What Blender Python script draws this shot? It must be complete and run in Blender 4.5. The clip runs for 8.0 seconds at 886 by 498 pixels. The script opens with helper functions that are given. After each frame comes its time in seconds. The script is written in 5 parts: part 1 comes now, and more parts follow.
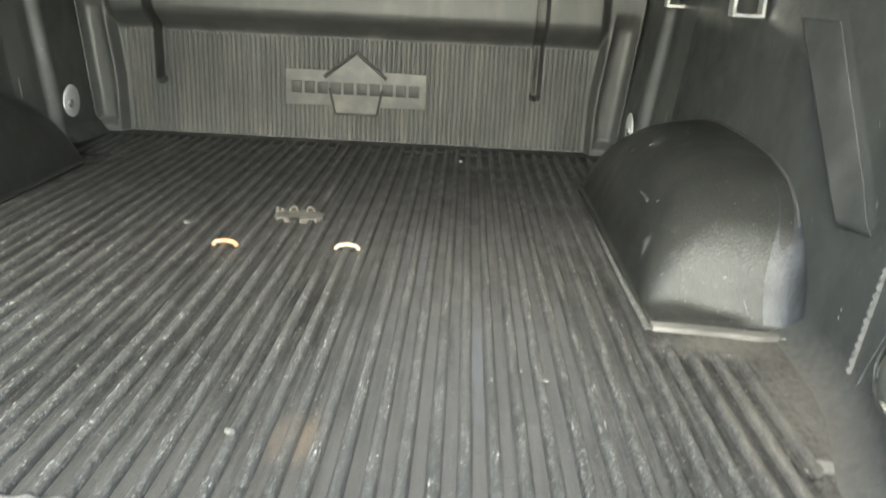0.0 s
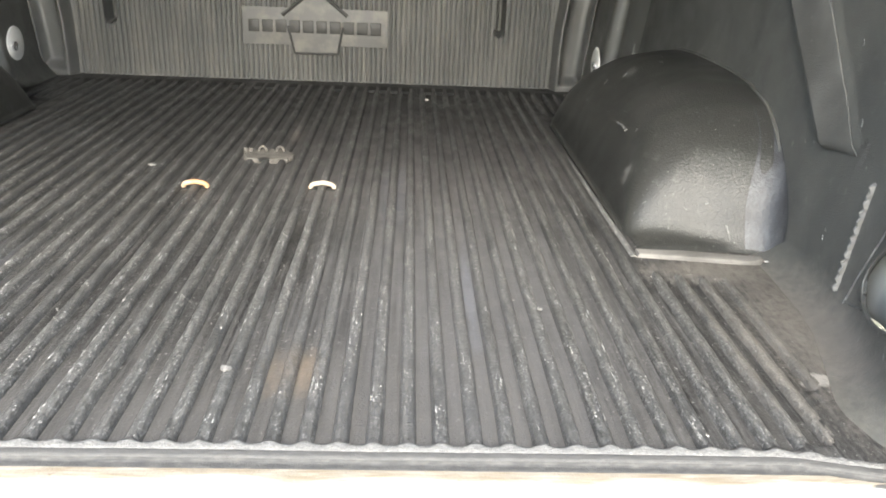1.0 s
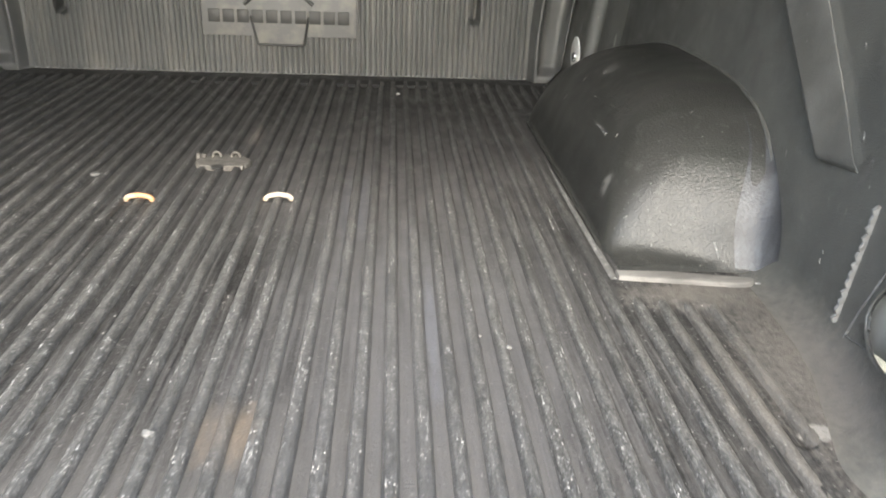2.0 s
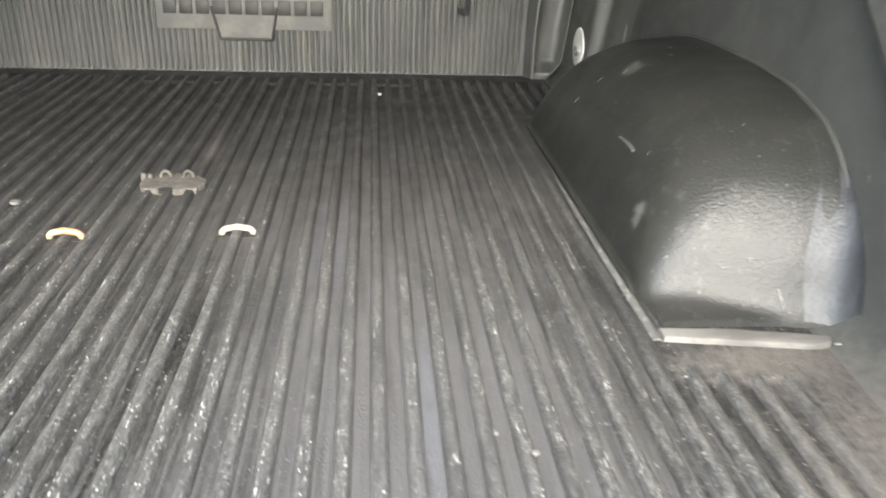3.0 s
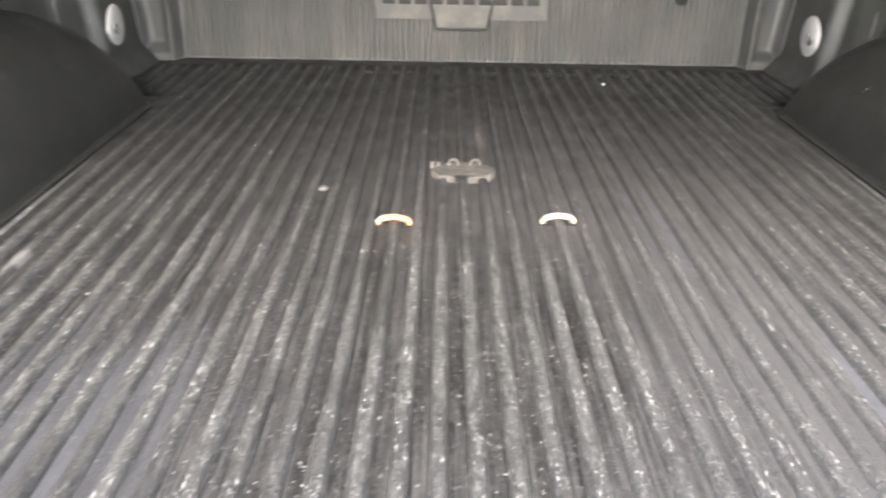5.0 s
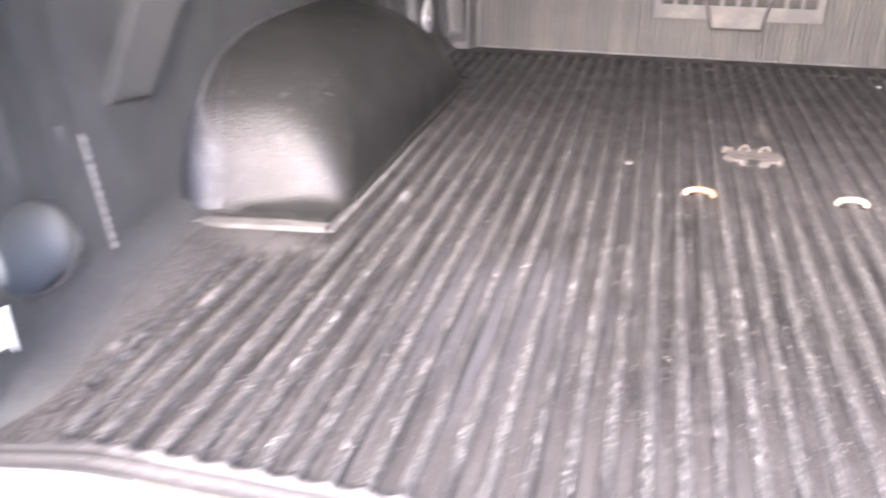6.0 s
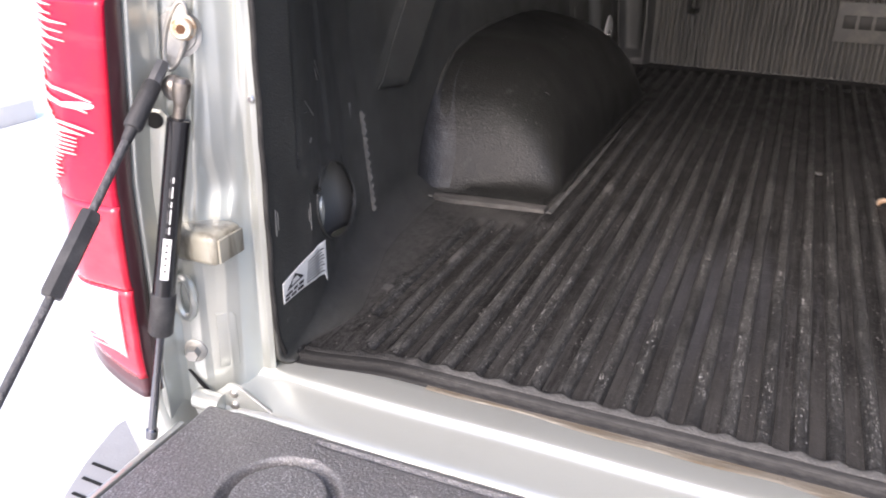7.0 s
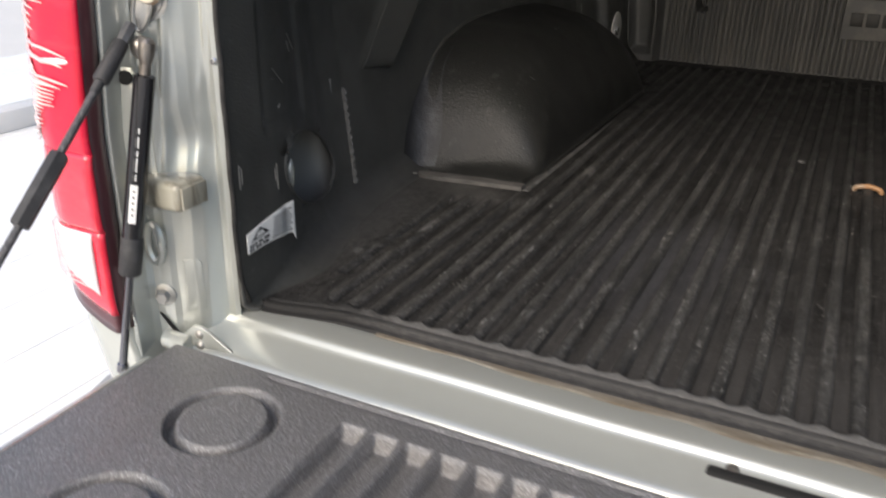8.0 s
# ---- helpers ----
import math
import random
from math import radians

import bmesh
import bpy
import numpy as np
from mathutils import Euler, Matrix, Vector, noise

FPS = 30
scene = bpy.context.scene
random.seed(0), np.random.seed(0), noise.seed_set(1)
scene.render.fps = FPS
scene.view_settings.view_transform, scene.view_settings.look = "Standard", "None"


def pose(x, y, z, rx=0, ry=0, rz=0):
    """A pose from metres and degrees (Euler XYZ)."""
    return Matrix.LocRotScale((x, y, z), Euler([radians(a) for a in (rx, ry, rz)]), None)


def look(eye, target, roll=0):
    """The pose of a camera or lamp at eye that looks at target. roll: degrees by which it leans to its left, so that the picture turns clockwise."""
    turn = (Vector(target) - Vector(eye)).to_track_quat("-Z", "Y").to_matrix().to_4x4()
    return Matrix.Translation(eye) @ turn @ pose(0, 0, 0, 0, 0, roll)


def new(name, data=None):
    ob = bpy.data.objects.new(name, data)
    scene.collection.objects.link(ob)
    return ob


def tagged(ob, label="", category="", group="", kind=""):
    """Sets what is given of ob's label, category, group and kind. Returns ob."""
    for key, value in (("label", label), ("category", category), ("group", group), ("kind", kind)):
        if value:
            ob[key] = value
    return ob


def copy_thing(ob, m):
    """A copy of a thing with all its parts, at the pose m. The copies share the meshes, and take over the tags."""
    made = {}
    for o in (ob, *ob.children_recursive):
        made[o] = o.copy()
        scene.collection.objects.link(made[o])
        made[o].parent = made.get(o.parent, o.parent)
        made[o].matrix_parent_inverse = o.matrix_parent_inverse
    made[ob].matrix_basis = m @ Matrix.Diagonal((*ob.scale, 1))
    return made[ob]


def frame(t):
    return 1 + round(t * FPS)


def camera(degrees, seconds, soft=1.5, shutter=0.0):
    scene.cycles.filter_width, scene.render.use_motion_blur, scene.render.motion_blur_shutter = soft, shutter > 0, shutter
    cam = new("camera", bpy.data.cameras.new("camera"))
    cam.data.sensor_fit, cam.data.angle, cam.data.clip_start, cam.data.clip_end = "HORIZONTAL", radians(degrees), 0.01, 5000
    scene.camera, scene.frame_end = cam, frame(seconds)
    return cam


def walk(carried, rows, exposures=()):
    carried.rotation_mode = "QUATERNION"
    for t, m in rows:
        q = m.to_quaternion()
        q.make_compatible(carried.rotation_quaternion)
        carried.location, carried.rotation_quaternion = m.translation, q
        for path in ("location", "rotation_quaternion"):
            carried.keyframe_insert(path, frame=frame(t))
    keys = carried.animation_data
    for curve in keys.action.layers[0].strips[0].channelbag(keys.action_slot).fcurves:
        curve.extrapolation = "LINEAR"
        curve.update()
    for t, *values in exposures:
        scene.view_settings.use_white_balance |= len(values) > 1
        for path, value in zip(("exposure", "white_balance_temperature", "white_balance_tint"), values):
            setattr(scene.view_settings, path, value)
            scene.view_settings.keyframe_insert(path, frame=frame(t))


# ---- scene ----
cam = camera(57.2, 8.0, soft=1.8, shutter=0.5)

PATH = [
    (0, (0.324, -0.591, 0.493), (0.293, 1.305, -0.143), 2.8),
    (0.5, (0.268, -0.599, 0.45), (0.333, 1.276, -0.241), 2.8),
    (1, (0.274, -0.581, 0.461), (0.368, 1.271, -0.287), 2.5),
    (1.5, (0.293, -0.544, 0.486), (0.397, 1.295, -0.294), 2.1),
    (2.8, (0.326, -0.254, 0.46), (0.502, 1.563, -0.358), 2.6),
    (3, (0.308, -0.206, 0.455), (0.481, 1.608, -0.37), 2.1),
    (3.5, (0.216, -0.146, 0.437), (0.416, 1.664, -0.39), 2.4),
    (4, (0.103, -0.127, 0.438), (0.328, 1.679, -0.391), 2.6),
    (4.5, (-0.004, -0.15, 0.434), (0.183, 1.656, -0.404), 2.2),
    (5.8, (-0.147, -0.352, 0.462), (-0.522, 1.42, -0.386), -0.0),
    (6, (-0.209, -0.43, 0.47), (-0.653, 1.323, -0.383), 0.2),
    (6.5, (-0.293, -0.571, 0.461), (-0.896, 1.141, -0.38), -0.3),
    (7, (-0.311, -0.628, 0.472), (-1.015, 1.058, -0.342), 1.1),
    (7.5, (-0.292, -0.627, 0.473), (-1.052, 1.039, -0.332), 1.4),
    (8, (-0.186, -0.659, 0.448), (-0.986, 0.991, -0.35), 1.1),
]
EXPOSURE = [(0.0, 3.12, 6600, -4), (0.5, 3.38, 6600, 0), (1.0, 3.3, 6600, 4), (1.7, 3.22, 6600, 5), (3.0, 3.58, 6480, 4), (4.0, 3.46, 6490, 5), (4.7, 3.56, 6500, 6), (6.0, 4.22, 6550, 25), (6.5, 2.95, 6500, 24), (7.0, 1.66, 6650, 18), (7.5, 0.98, 6800, 15), (8.0, 0.90, 6950, 10)]
walk(cam, [(t, look(eye, target, roll)) for t, eye, target, roll in PATH], EXPOSURE)

# ---- light ----
world = bpy.data.worlds.new("sky")
scene.world = world
world.use_nodes = True
wn = world.node_tree.nodes
sky = wn.new("ShaderNodeTexSky")
sky.sky_type = "NISHITA"
sky.sun_disc = False
sky.sun_elevation = radians(39)
sky.sun_rotation = radians(183)
sky.air_density, sky.dust_density, sky.ozone_density = 1.0, 3.0, 1.5
wn["Background"].inputs["Strength"].default_value = 0.15
world.node_tree.links.new(sky.outputs[0], wn["Background"].inputs["Color"])
sun_data = bpy.data.lights.new("sun", "SUN")
sun_data.energy, sun_data.angle, sun_data.color = 0.9, radians(40), (1.0, 0.985, 0.96)
sun = new("sun", sun_data)
sun.matrix_world = look((-0.2, -3.6, 2.92), (0, 0, 0))

# ---- materials ----


def material(name, base, rough=0.5, metal=0.0, bump=0.0, bump_scale=300.0, layers=(), coat=0.0, spec=0.5, rough_var=0.0, rnd=0.0, relief=0.002, spots=()):
    """A surface with fine relief. layers: (colour, scale xyz, detail, low, high, amount) of worn or dusty cover, by
    world place.
    spots: (colour, centre, radii, scale xyz, low, high, amount) of stains, worn places and painted light or shade, with
    ragged rims."""
    m = bpy.data.materials.new(name)
    m.use_nodes = True
    nt = m.node_tree
    b = nt.nodes["Principled BSDF"]
    b.inputs["Roughness"].default_value = rough
    b.inputs["Metallic"].default_value = metal
    b.inputs["Specular IOR Level"].default_value = spec
    b.inputs["Coat Weight"].default_value = coat
    b.inputs["Coat Roughness"].default_value = 0.12
    geo = nt.nodes.new("ShaderNodeNewGeometry")
    rgb = nt.nodes.new("ShaderNodeRGB")
    rgb.outputs[0].default_value = (*base, 1)
    col = rgb.outputs[0]
    if rnd:
        info = nt.nodes.new("ShaderNodeObjectInfo")
        hsv = nt.nodes.new("ShaderNodeHueSaturation")
        mr = nt.nodes.new("ShaderNodeMapRange")
        mr.inputs[3].default_value, mr.inputs[4].default_value = 1 - rnd, 1 + rnd
        nt.links.new(info.outputs["Random"], mr.inputs[0])
        nt.links.new(mr.outputs[0], hsv.inputs["Value"])
        nt.links.new(col, hsv.inputs["Color"])
        col = hsv.outputs[0]

    def noise_at(scale, detail, seed):
        mp = nt.nodes.new("ShaderNodeMapping")
        mp.inputs["Scale"].default_value = scale
        mp.inputs["Location"].default_value = (seed * 3.7, seed * 1.3, seed * 2.1)
        nz = nt.nodes.new("ShaderNodeTexNoise")
        nz.inputs["Scale"].default_value = 1.0
        nz.inputs["Detail"].default_value = detail
        nz.inputs["Roughness"].default_value = 0.62
        nt.links.new(geo.outputs["Position"], mp.inputs[0])
        nt.links.new(mp.outputs[0], nz.inputs["Vector"])
        return nz.outputs[0]

    for i, (c, scale, detail, low, high, amount) in enumerate(layers):
        mr = nt.nodes.new("ShaderNodeMapRange")
        mr.inputs[1].default_value, mr.inputs[2].default_value = low, high
        mr.inputs[3].default_value, mr.inputs[4].default_value = 0, amount
        nt.links.new(noise_at(scale, detail, i + 1 + len(name)), mr.inputs[0])
        mix = nt.nodes.new("ShaderNodeMix")
        mix.data_type = "RGBA"
        nt.links.new(mr.outputs[0], mix.inputs[0])
        nt.links.new(col, mix.inputs[6])
        mix.inputs[7].default_value = (*c, 1)
        col = mix.outputs[2]
    for i, (c, centre, radii, scale, low, high, amount) in enumerate(spots):
        off = nt.nodes.new("ShaderNodeVectorMath")
        off.operation = "SUBTRACT"
        off.inputs[1].default_value = centre
        size = nt.nodes.new("ShaderNodeVectorMath")
        size.operation = "DIVIDE"
        size.inputs[1].default_value = radii
        far = nt.nodes.new("ShaderNodeVectorMath")
        far.operation = "LENGTH"
        nt.links.new(geo.outputs["Position"], off.inputs[0])
        nt.links.new(off.outputs[0], size.inputs[0])
        nt.links.new(size.outputs[0], far.inputs[0])
        core = nt.nodes.new("ShaderNodeMapRange")
        core.inputs[1].default_value, core.inputs[2].default_value = 0.25, 1.0
        core.inputs[3].default_value, core.inputs[4].default_value = 0.30, -0.30
        nt.links.new(far.outputs["Value"], core.inputs[0])
        add = nt.nodes.new("ShaderNodeMath")
        add.operation = "ADD"
        nt.links.new(core.outputs[0], add.inputs[0])
        nt.links.new(noise_at(scale, 5, i + 11 + len(name)), add.inputs[1])
        mr = nt.nodes.new("ShaderNodeMapRange")
        mr.inputs[1].default_value, mr.inputs[2].default_value = low, high
        mr.inputs[3].default_value, mr.inputs[4].default_value = 0, amount
        nt.links.new(add.outputs[0], mr.inputs[0])
        mix = nt.nodes.new("ShaderNodeMix")
        mix.data_type = "RGBA"
        nt.links.new(mr.outputs[0], mix.inputs[0])
        nt.links.new(col, mix.inputs[6])
        mix.inputs[7].default_value = (*c, 1)
        col = mix.outputs[2]
    nt.links.new(col, b.inputs["Base Color"])
    if rough_var:
        mr = nt.nodes.new("ShaderNodeMapRange")
        mr.inputs[1].default_value, mr.inputs[2].default_value = 0.3, 0.7
        mr.inputs[3].default_value, mr.inputs[4].default_value = rough - rough_var, rough + rough_var
        nt.links.new(noise_at((14, 14, 14), 4, 9), mr.inputs[0])
        nt.links.new(mr.outputs[0], b.inputs["Roughness"])
    if bump:
        bp = nt.nodes.new("ShaderNodeBump")
        bp.inputs["Strength"].default_value = bump
        bp.inputs["Distance"].default_value = relief
        nt.links.new(noise_at((bump_scale,) * 3, 3, 5), bp.inputs["Height"])
        nt.links.new(bp.outputs[0], b.inputs["Normal"])
    return m


DUST = (0.20, 0.185, 0.165)
SCUFF = (0.42, 0.41, 0.39)
WORN = (0.068, 0.067, 0.069)
BEIGE = (0.124, 0.114, 0.103)
M_LINER = material("liner_plastic", (0.056, 0.057, 0.054), 0.40, bump=0.45, bump_scale=420, rough_var=0.12, layers=(
    ((0.085, 0.085, 0.078), (4, 4, 4), 5, 0.42, 0.75, 0.7),
    ((0.036, 0.037, 0.036), (7, 9, 7), 5, 0.50, 0.72, 0.6),
    ((0.13, 0.128, 0.122), (110, 110, 60), 6, 0.62, 0.74, 0.5),
    (SCUFF, (80, 80, 40), 6, 0.68, 0.76, 0.5),
    ((0.12, 0.12, 0.118), (10, 90, 90), 6, 0.60, 0.75, 0.5)),
    spots=((BEIGE, (0.800, 0.28, 0.0), (0.100, 0.40, 0.090), (130, 80, 60), 0.36, 0.85, 0.85),
           # left wall lightened here: brightness painted into the colour
           ((0.100, 0.100, 0.097), (-0.86, 0.18, 0.14), (0.16, 0.38, 0.26), (30, 30, 22), 0.36, 0.85, 0.6),
           ((0.092, 0.090, 0.087), (-0.800, 0.30, 0.0), (0.100, 0.42, 0.080), (130, 80, 60), 0.36, 0.85, 0.8)))
# channels less worn than the ribs, their recess shade also in the colour
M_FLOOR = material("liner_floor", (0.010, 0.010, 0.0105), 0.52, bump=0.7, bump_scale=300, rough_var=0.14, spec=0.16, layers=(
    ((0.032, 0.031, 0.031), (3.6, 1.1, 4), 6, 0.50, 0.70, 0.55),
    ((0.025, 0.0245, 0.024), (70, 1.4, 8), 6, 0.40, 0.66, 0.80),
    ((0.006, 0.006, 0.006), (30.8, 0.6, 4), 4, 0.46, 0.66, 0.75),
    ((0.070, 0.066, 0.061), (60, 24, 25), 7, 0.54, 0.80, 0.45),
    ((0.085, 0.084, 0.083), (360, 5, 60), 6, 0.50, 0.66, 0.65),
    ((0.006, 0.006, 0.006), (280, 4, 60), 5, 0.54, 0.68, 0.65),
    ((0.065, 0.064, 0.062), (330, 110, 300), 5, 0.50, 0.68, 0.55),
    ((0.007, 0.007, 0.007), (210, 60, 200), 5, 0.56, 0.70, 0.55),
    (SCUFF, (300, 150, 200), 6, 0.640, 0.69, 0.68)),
    spots=((WORN, (0.36, 0.42, 0.0), (0.36, 0.85, 0.5), (130, 3.5, 8), 0.38, 0.80, 0.76),
           ((0.074, 0.071, 0.072), (0.25, 1.08, 0.0), (0.58, 0.52, 0.5), (160, 4.5, 8), 0.38, 0.76, 0.80),
           # draws the channels towards one muted tone over the front half
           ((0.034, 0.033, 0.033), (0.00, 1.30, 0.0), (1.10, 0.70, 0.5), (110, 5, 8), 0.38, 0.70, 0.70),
           ((0.135, 0.118, 0.108), (0.022, 1.245, 0.0), (0.022, 0.105, 0.5), (60, 12, 8), 0.40, 0.80, 0.70),
           # channels lighter across the bed near the lip
           ((0.062, 0.060, 0.058), (0.05, 0.02, 0.0), (1.10, 0.42, 0.5), (120, 8, 8), 0.40, 0.82, 0.72),
           ((0.060, 0.061, 0.068), (-0.36, 0.40, 0.0), (0.20, 0.34, 0.5), (42, 3, 8), 0.44, 0.85, 0.65),
           ((0.074, 0.077, 0.088), (0.3625, 0.42, 0.0), (0.016, 0.28, 0.5), (160, 22, 8), 0.38, 0.85, 0.66),
           ((0.060, 0.063, 0.074), (0.250, 0.85, 0.0), (0.050, 0.30, 0.5), (90, 6, 8), 0.45, 0.85, 0.55),
           ((0.105, 0.086, 0.068), (0.135, 0.205, 0.0), (0.030, 0.085, 0.5), (90, 40, 8), 0.46, 1.0, 0.60),
           ((0.115, 0.091, 0.068), (0.170, 0.205, 0.0), (0.026, 0.085, 0.5), (90, 40, 8), 0.44, 1.0, 0.70),
           (BEIGE, (0.800, 0.28, 0.0), (0.115, 0.40, 0.5), (130, 80, 60), 0.36, 0.85, 0.85),
           # left floor edge: dust, with some of the glare put into its colour
           ((0.100, 0.098, 0.095), (-0.810, 0.30, 0.0), (0.160, 0.44, 0.5), (150, 100, 60), 0.36, 0.85, 0.85),
           ((0.078, 0.076, 0.073), (-0.720, 0.505, 0.0), (0.140, 0.055, 0.5), (60, 40, 26), 0.38, 0.75, 0.85),
           (BEIGE, (0.725, 0.505, 0.0), (0.150, 0.060, 0.5), (130, 80, 60), 0.36, 0.85, 0.60),
           ((0.22, 0.21, 0.195), (0.743, 0.197, 0.0), (0.045, 0.026, 0.5), (60, 60, 30), 0.54, 0.74, 0.7),
           ((0.13, 0.127, 0.124), (-0.735, 0.208, 0.0), (0.014, 0.016, 0.5), (60, 60, 30), 0.48, 0.60, 0.7)))
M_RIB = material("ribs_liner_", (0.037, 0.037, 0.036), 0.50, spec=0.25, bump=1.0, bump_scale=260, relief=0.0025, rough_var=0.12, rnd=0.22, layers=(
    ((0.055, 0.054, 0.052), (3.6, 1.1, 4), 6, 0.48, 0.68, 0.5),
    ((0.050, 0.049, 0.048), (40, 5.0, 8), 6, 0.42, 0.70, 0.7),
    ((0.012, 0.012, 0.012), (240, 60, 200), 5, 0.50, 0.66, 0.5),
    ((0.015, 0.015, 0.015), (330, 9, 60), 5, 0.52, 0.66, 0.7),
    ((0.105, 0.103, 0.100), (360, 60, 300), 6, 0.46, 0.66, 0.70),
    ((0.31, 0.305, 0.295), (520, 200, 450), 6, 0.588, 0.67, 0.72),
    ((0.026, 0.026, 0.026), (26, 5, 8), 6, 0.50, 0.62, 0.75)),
    spots=((WORN, (0.28, 0.45, 0.0), (0.34, 0.75, 0.5), (90, 20, 8), 0.40, 0.90, 0.5),
           ((0.052, 0.050, 0.050), (0.25, 1.08, 0.0), (0.58, 0.52, 0.5), (160, 4.5, 8), 0.38, 0.76, 0.80),
           # the same muted tone on the ribs over the front half
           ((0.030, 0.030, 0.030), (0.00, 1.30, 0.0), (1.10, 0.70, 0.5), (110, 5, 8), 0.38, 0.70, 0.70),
           ((0.120, 0.105, 0.097), (0.022, 1.245, 0.0), (0.022, 0.105, 0.5), (60, 12, 8), 0.40, 0.80, 0.70),
           (BEIGE, (0.72, 0.25, 0.0), (0.11, 0.36, 0.5), (60, 20, 30), 0.42, 0.95, 0.7),
           ((0.085, 0.072, 0.060), (0.155, 0.205, 0.0), (0.050, 0.090, 0.5), (120, 50, 30), 0.46, 0.90, 0.5),
           ((0.15, 0.146, 0.142), (-0.694, 0.333, 0.0), (0.010, 0.050, 0.5), (200, 90, 30), 0.46, 0.66, 0.75),
           ((0.16, 0.155, 0.15), (-0.560, 0.711, 0.0), (0.012, 0.045, 0.5), (60, 30, 30), 0.46, 0.66, 0.7)))
M_BURR = material("plastic_burr", (0.36, 0.355, 0.345), 0.7, bump=0.3, layers=(((0.12, 0.118, 0.115), (120, 60, 120), 4, 0.44, 0.60, 0.85),))
# lip, edge and band turn darker towards the left corner
M_LIP = material("liner_lip", (0.105, 0.103, 0.100), 0.8, bump=0.8, bump_scale=350, spec=0.3, layers=(
    ((0.165, 0.162, 0.157), (260, 420, 300), 5, 0.46, 0.64, 0.7), ((0.05, 0.049, 0.047), (60, 200, 60), 5, 0.56, 0.70, 0.6), (SCUFF, (190, 260, 90), 6, 0.64, 0.72, 0.6)),
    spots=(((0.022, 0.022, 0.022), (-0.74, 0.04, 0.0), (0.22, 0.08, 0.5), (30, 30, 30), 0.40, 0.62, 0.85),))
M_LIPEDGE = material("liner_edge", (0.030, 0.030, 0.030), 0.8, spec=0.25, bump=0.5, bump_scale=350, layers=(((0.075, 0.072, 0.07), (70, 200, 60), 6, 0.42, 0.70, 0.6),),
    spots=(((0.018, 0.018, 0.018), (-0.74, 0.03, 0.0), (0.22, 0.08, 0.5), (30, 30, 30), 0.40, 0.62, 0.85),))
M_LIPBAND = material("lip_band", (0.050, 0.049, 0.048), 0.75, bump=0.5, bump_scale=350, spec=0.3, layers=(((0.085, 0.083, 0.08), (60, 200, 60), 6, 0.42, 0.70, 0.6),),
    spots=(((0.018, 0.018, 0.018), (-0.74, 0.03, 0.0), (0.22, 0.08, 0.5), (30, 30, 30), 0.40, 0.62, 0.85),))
M_FINE = material("front_plastic", (0.056, 0.057, 0.057), 0.36, bump=0.25, bump_scale=400, layers=(
    ((0.090, 0.090, 0.089), (6, 6, 6), 5, 0.42, 0.70, 0.7),
    (DUST, (12, 12, 3), 6, 0.50, 0.80, 0.4)))
M_PLATE = material("plate_plastic", (0.10, 0.10, 0.10), 0.5, bump=0.3, bump_scale=400, layers=((DUST, (20, 20, 20), 5, 0.45, 0.7, 0.6),))
M_HOUSING = material("housing_plastic", (0.019, 0.0195, 0.0185), 0.35, bump=0.55, bump_scale=250, rough_var=0.06, spec=0.25, spots=(
    ((0.085, 0.084, 0.080), (0.724, 1.072, 0.20), (0.034, 0.050, 0.06), (50, 50, 50), 0.50, 0.72, 0.7),
    ((0.11, 0.108, 0.104), (0.652, 0.735, 0.06), (0.018, 0.032, 0.06), (60, 60, 60), 0.50, 0.72, 0.7)), layers=(
    ((0.026, 0.026, 0.025), (9, 9, 9), 6, 0.42, 0.68, 0.8),
    ((0.07, 0.069, 0.066), (60, 45, 30), 6, 0.58, 0.74, 0.5),
    ((0.16, 0.158, 0.152), (190, 150, 110), 6, 0.645, 0.72, 0.5)))
# lighter bluish tone puts the reflection along the housing corner into the colour
M_SHEENEDGE = material("rubbed_corner", (0.026, 0.027, 0.030), 0.38, bump=0.5, bump_scale=250, spec=0.30, layers=(((0.075, 0.078, 0.086), (40, 40, 18), 5, 0.44, 0.72, 0.6),))
M_LEDGE = material("scuffed_ledge", (0.062, 0.059, 0.056), 0.75, bump=0.5, bump_scale=350, layers=(
    ((0.12, 0.114, 0.108), (14, 40, 30), 5, 0.38, 0.62, 0.8), ((0.06, 0.056, 0.05), (60, 60, 60), 5, 0.55, 0.70, 0.6)))
M_SLANT = material("scuffed_wall", (0.052, 0.052, 0.049), 0.5, bump=0.6, bump_scale=380, layers=(((0.11, 0.109, 0.105), (12, 12, 12), 6, 0.40, 0.70, 0.7), (SCUFF, (160, 160, 160), 5, 0.66, 0.74, 0.4)))
M_SCUFF = material("scuffed_plastic", (0.075, 0.075, 0.073), 0.6, bump=0.6, bump_scale=500, layers=((SCUFF, (120, 60, 120), 5, 0.5, 0.75, 0.4),))
M_BAR = material("letter_plastic", (0.02, 0.02, 0.02), 0.5, bump=0.3)
# near-black for pads that stand in for shaded holes, slots and gaps
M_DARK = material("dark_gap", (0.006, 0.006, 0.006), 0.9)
M_PAINT = material("silver_paint", (0.50, 0.52, 0.488), 0.25, metal=0.50, coat=0.7, bump=0.04, bump_scale=500, layers=(
    ((0.36, 0.36, 0.33), (7, 7, 7), 5, 0.5, 0.8, 0.35), ((0.30, 0.27, 0.22), (140, 140, 140), 4, 0.74, 0.80, 0.5)))
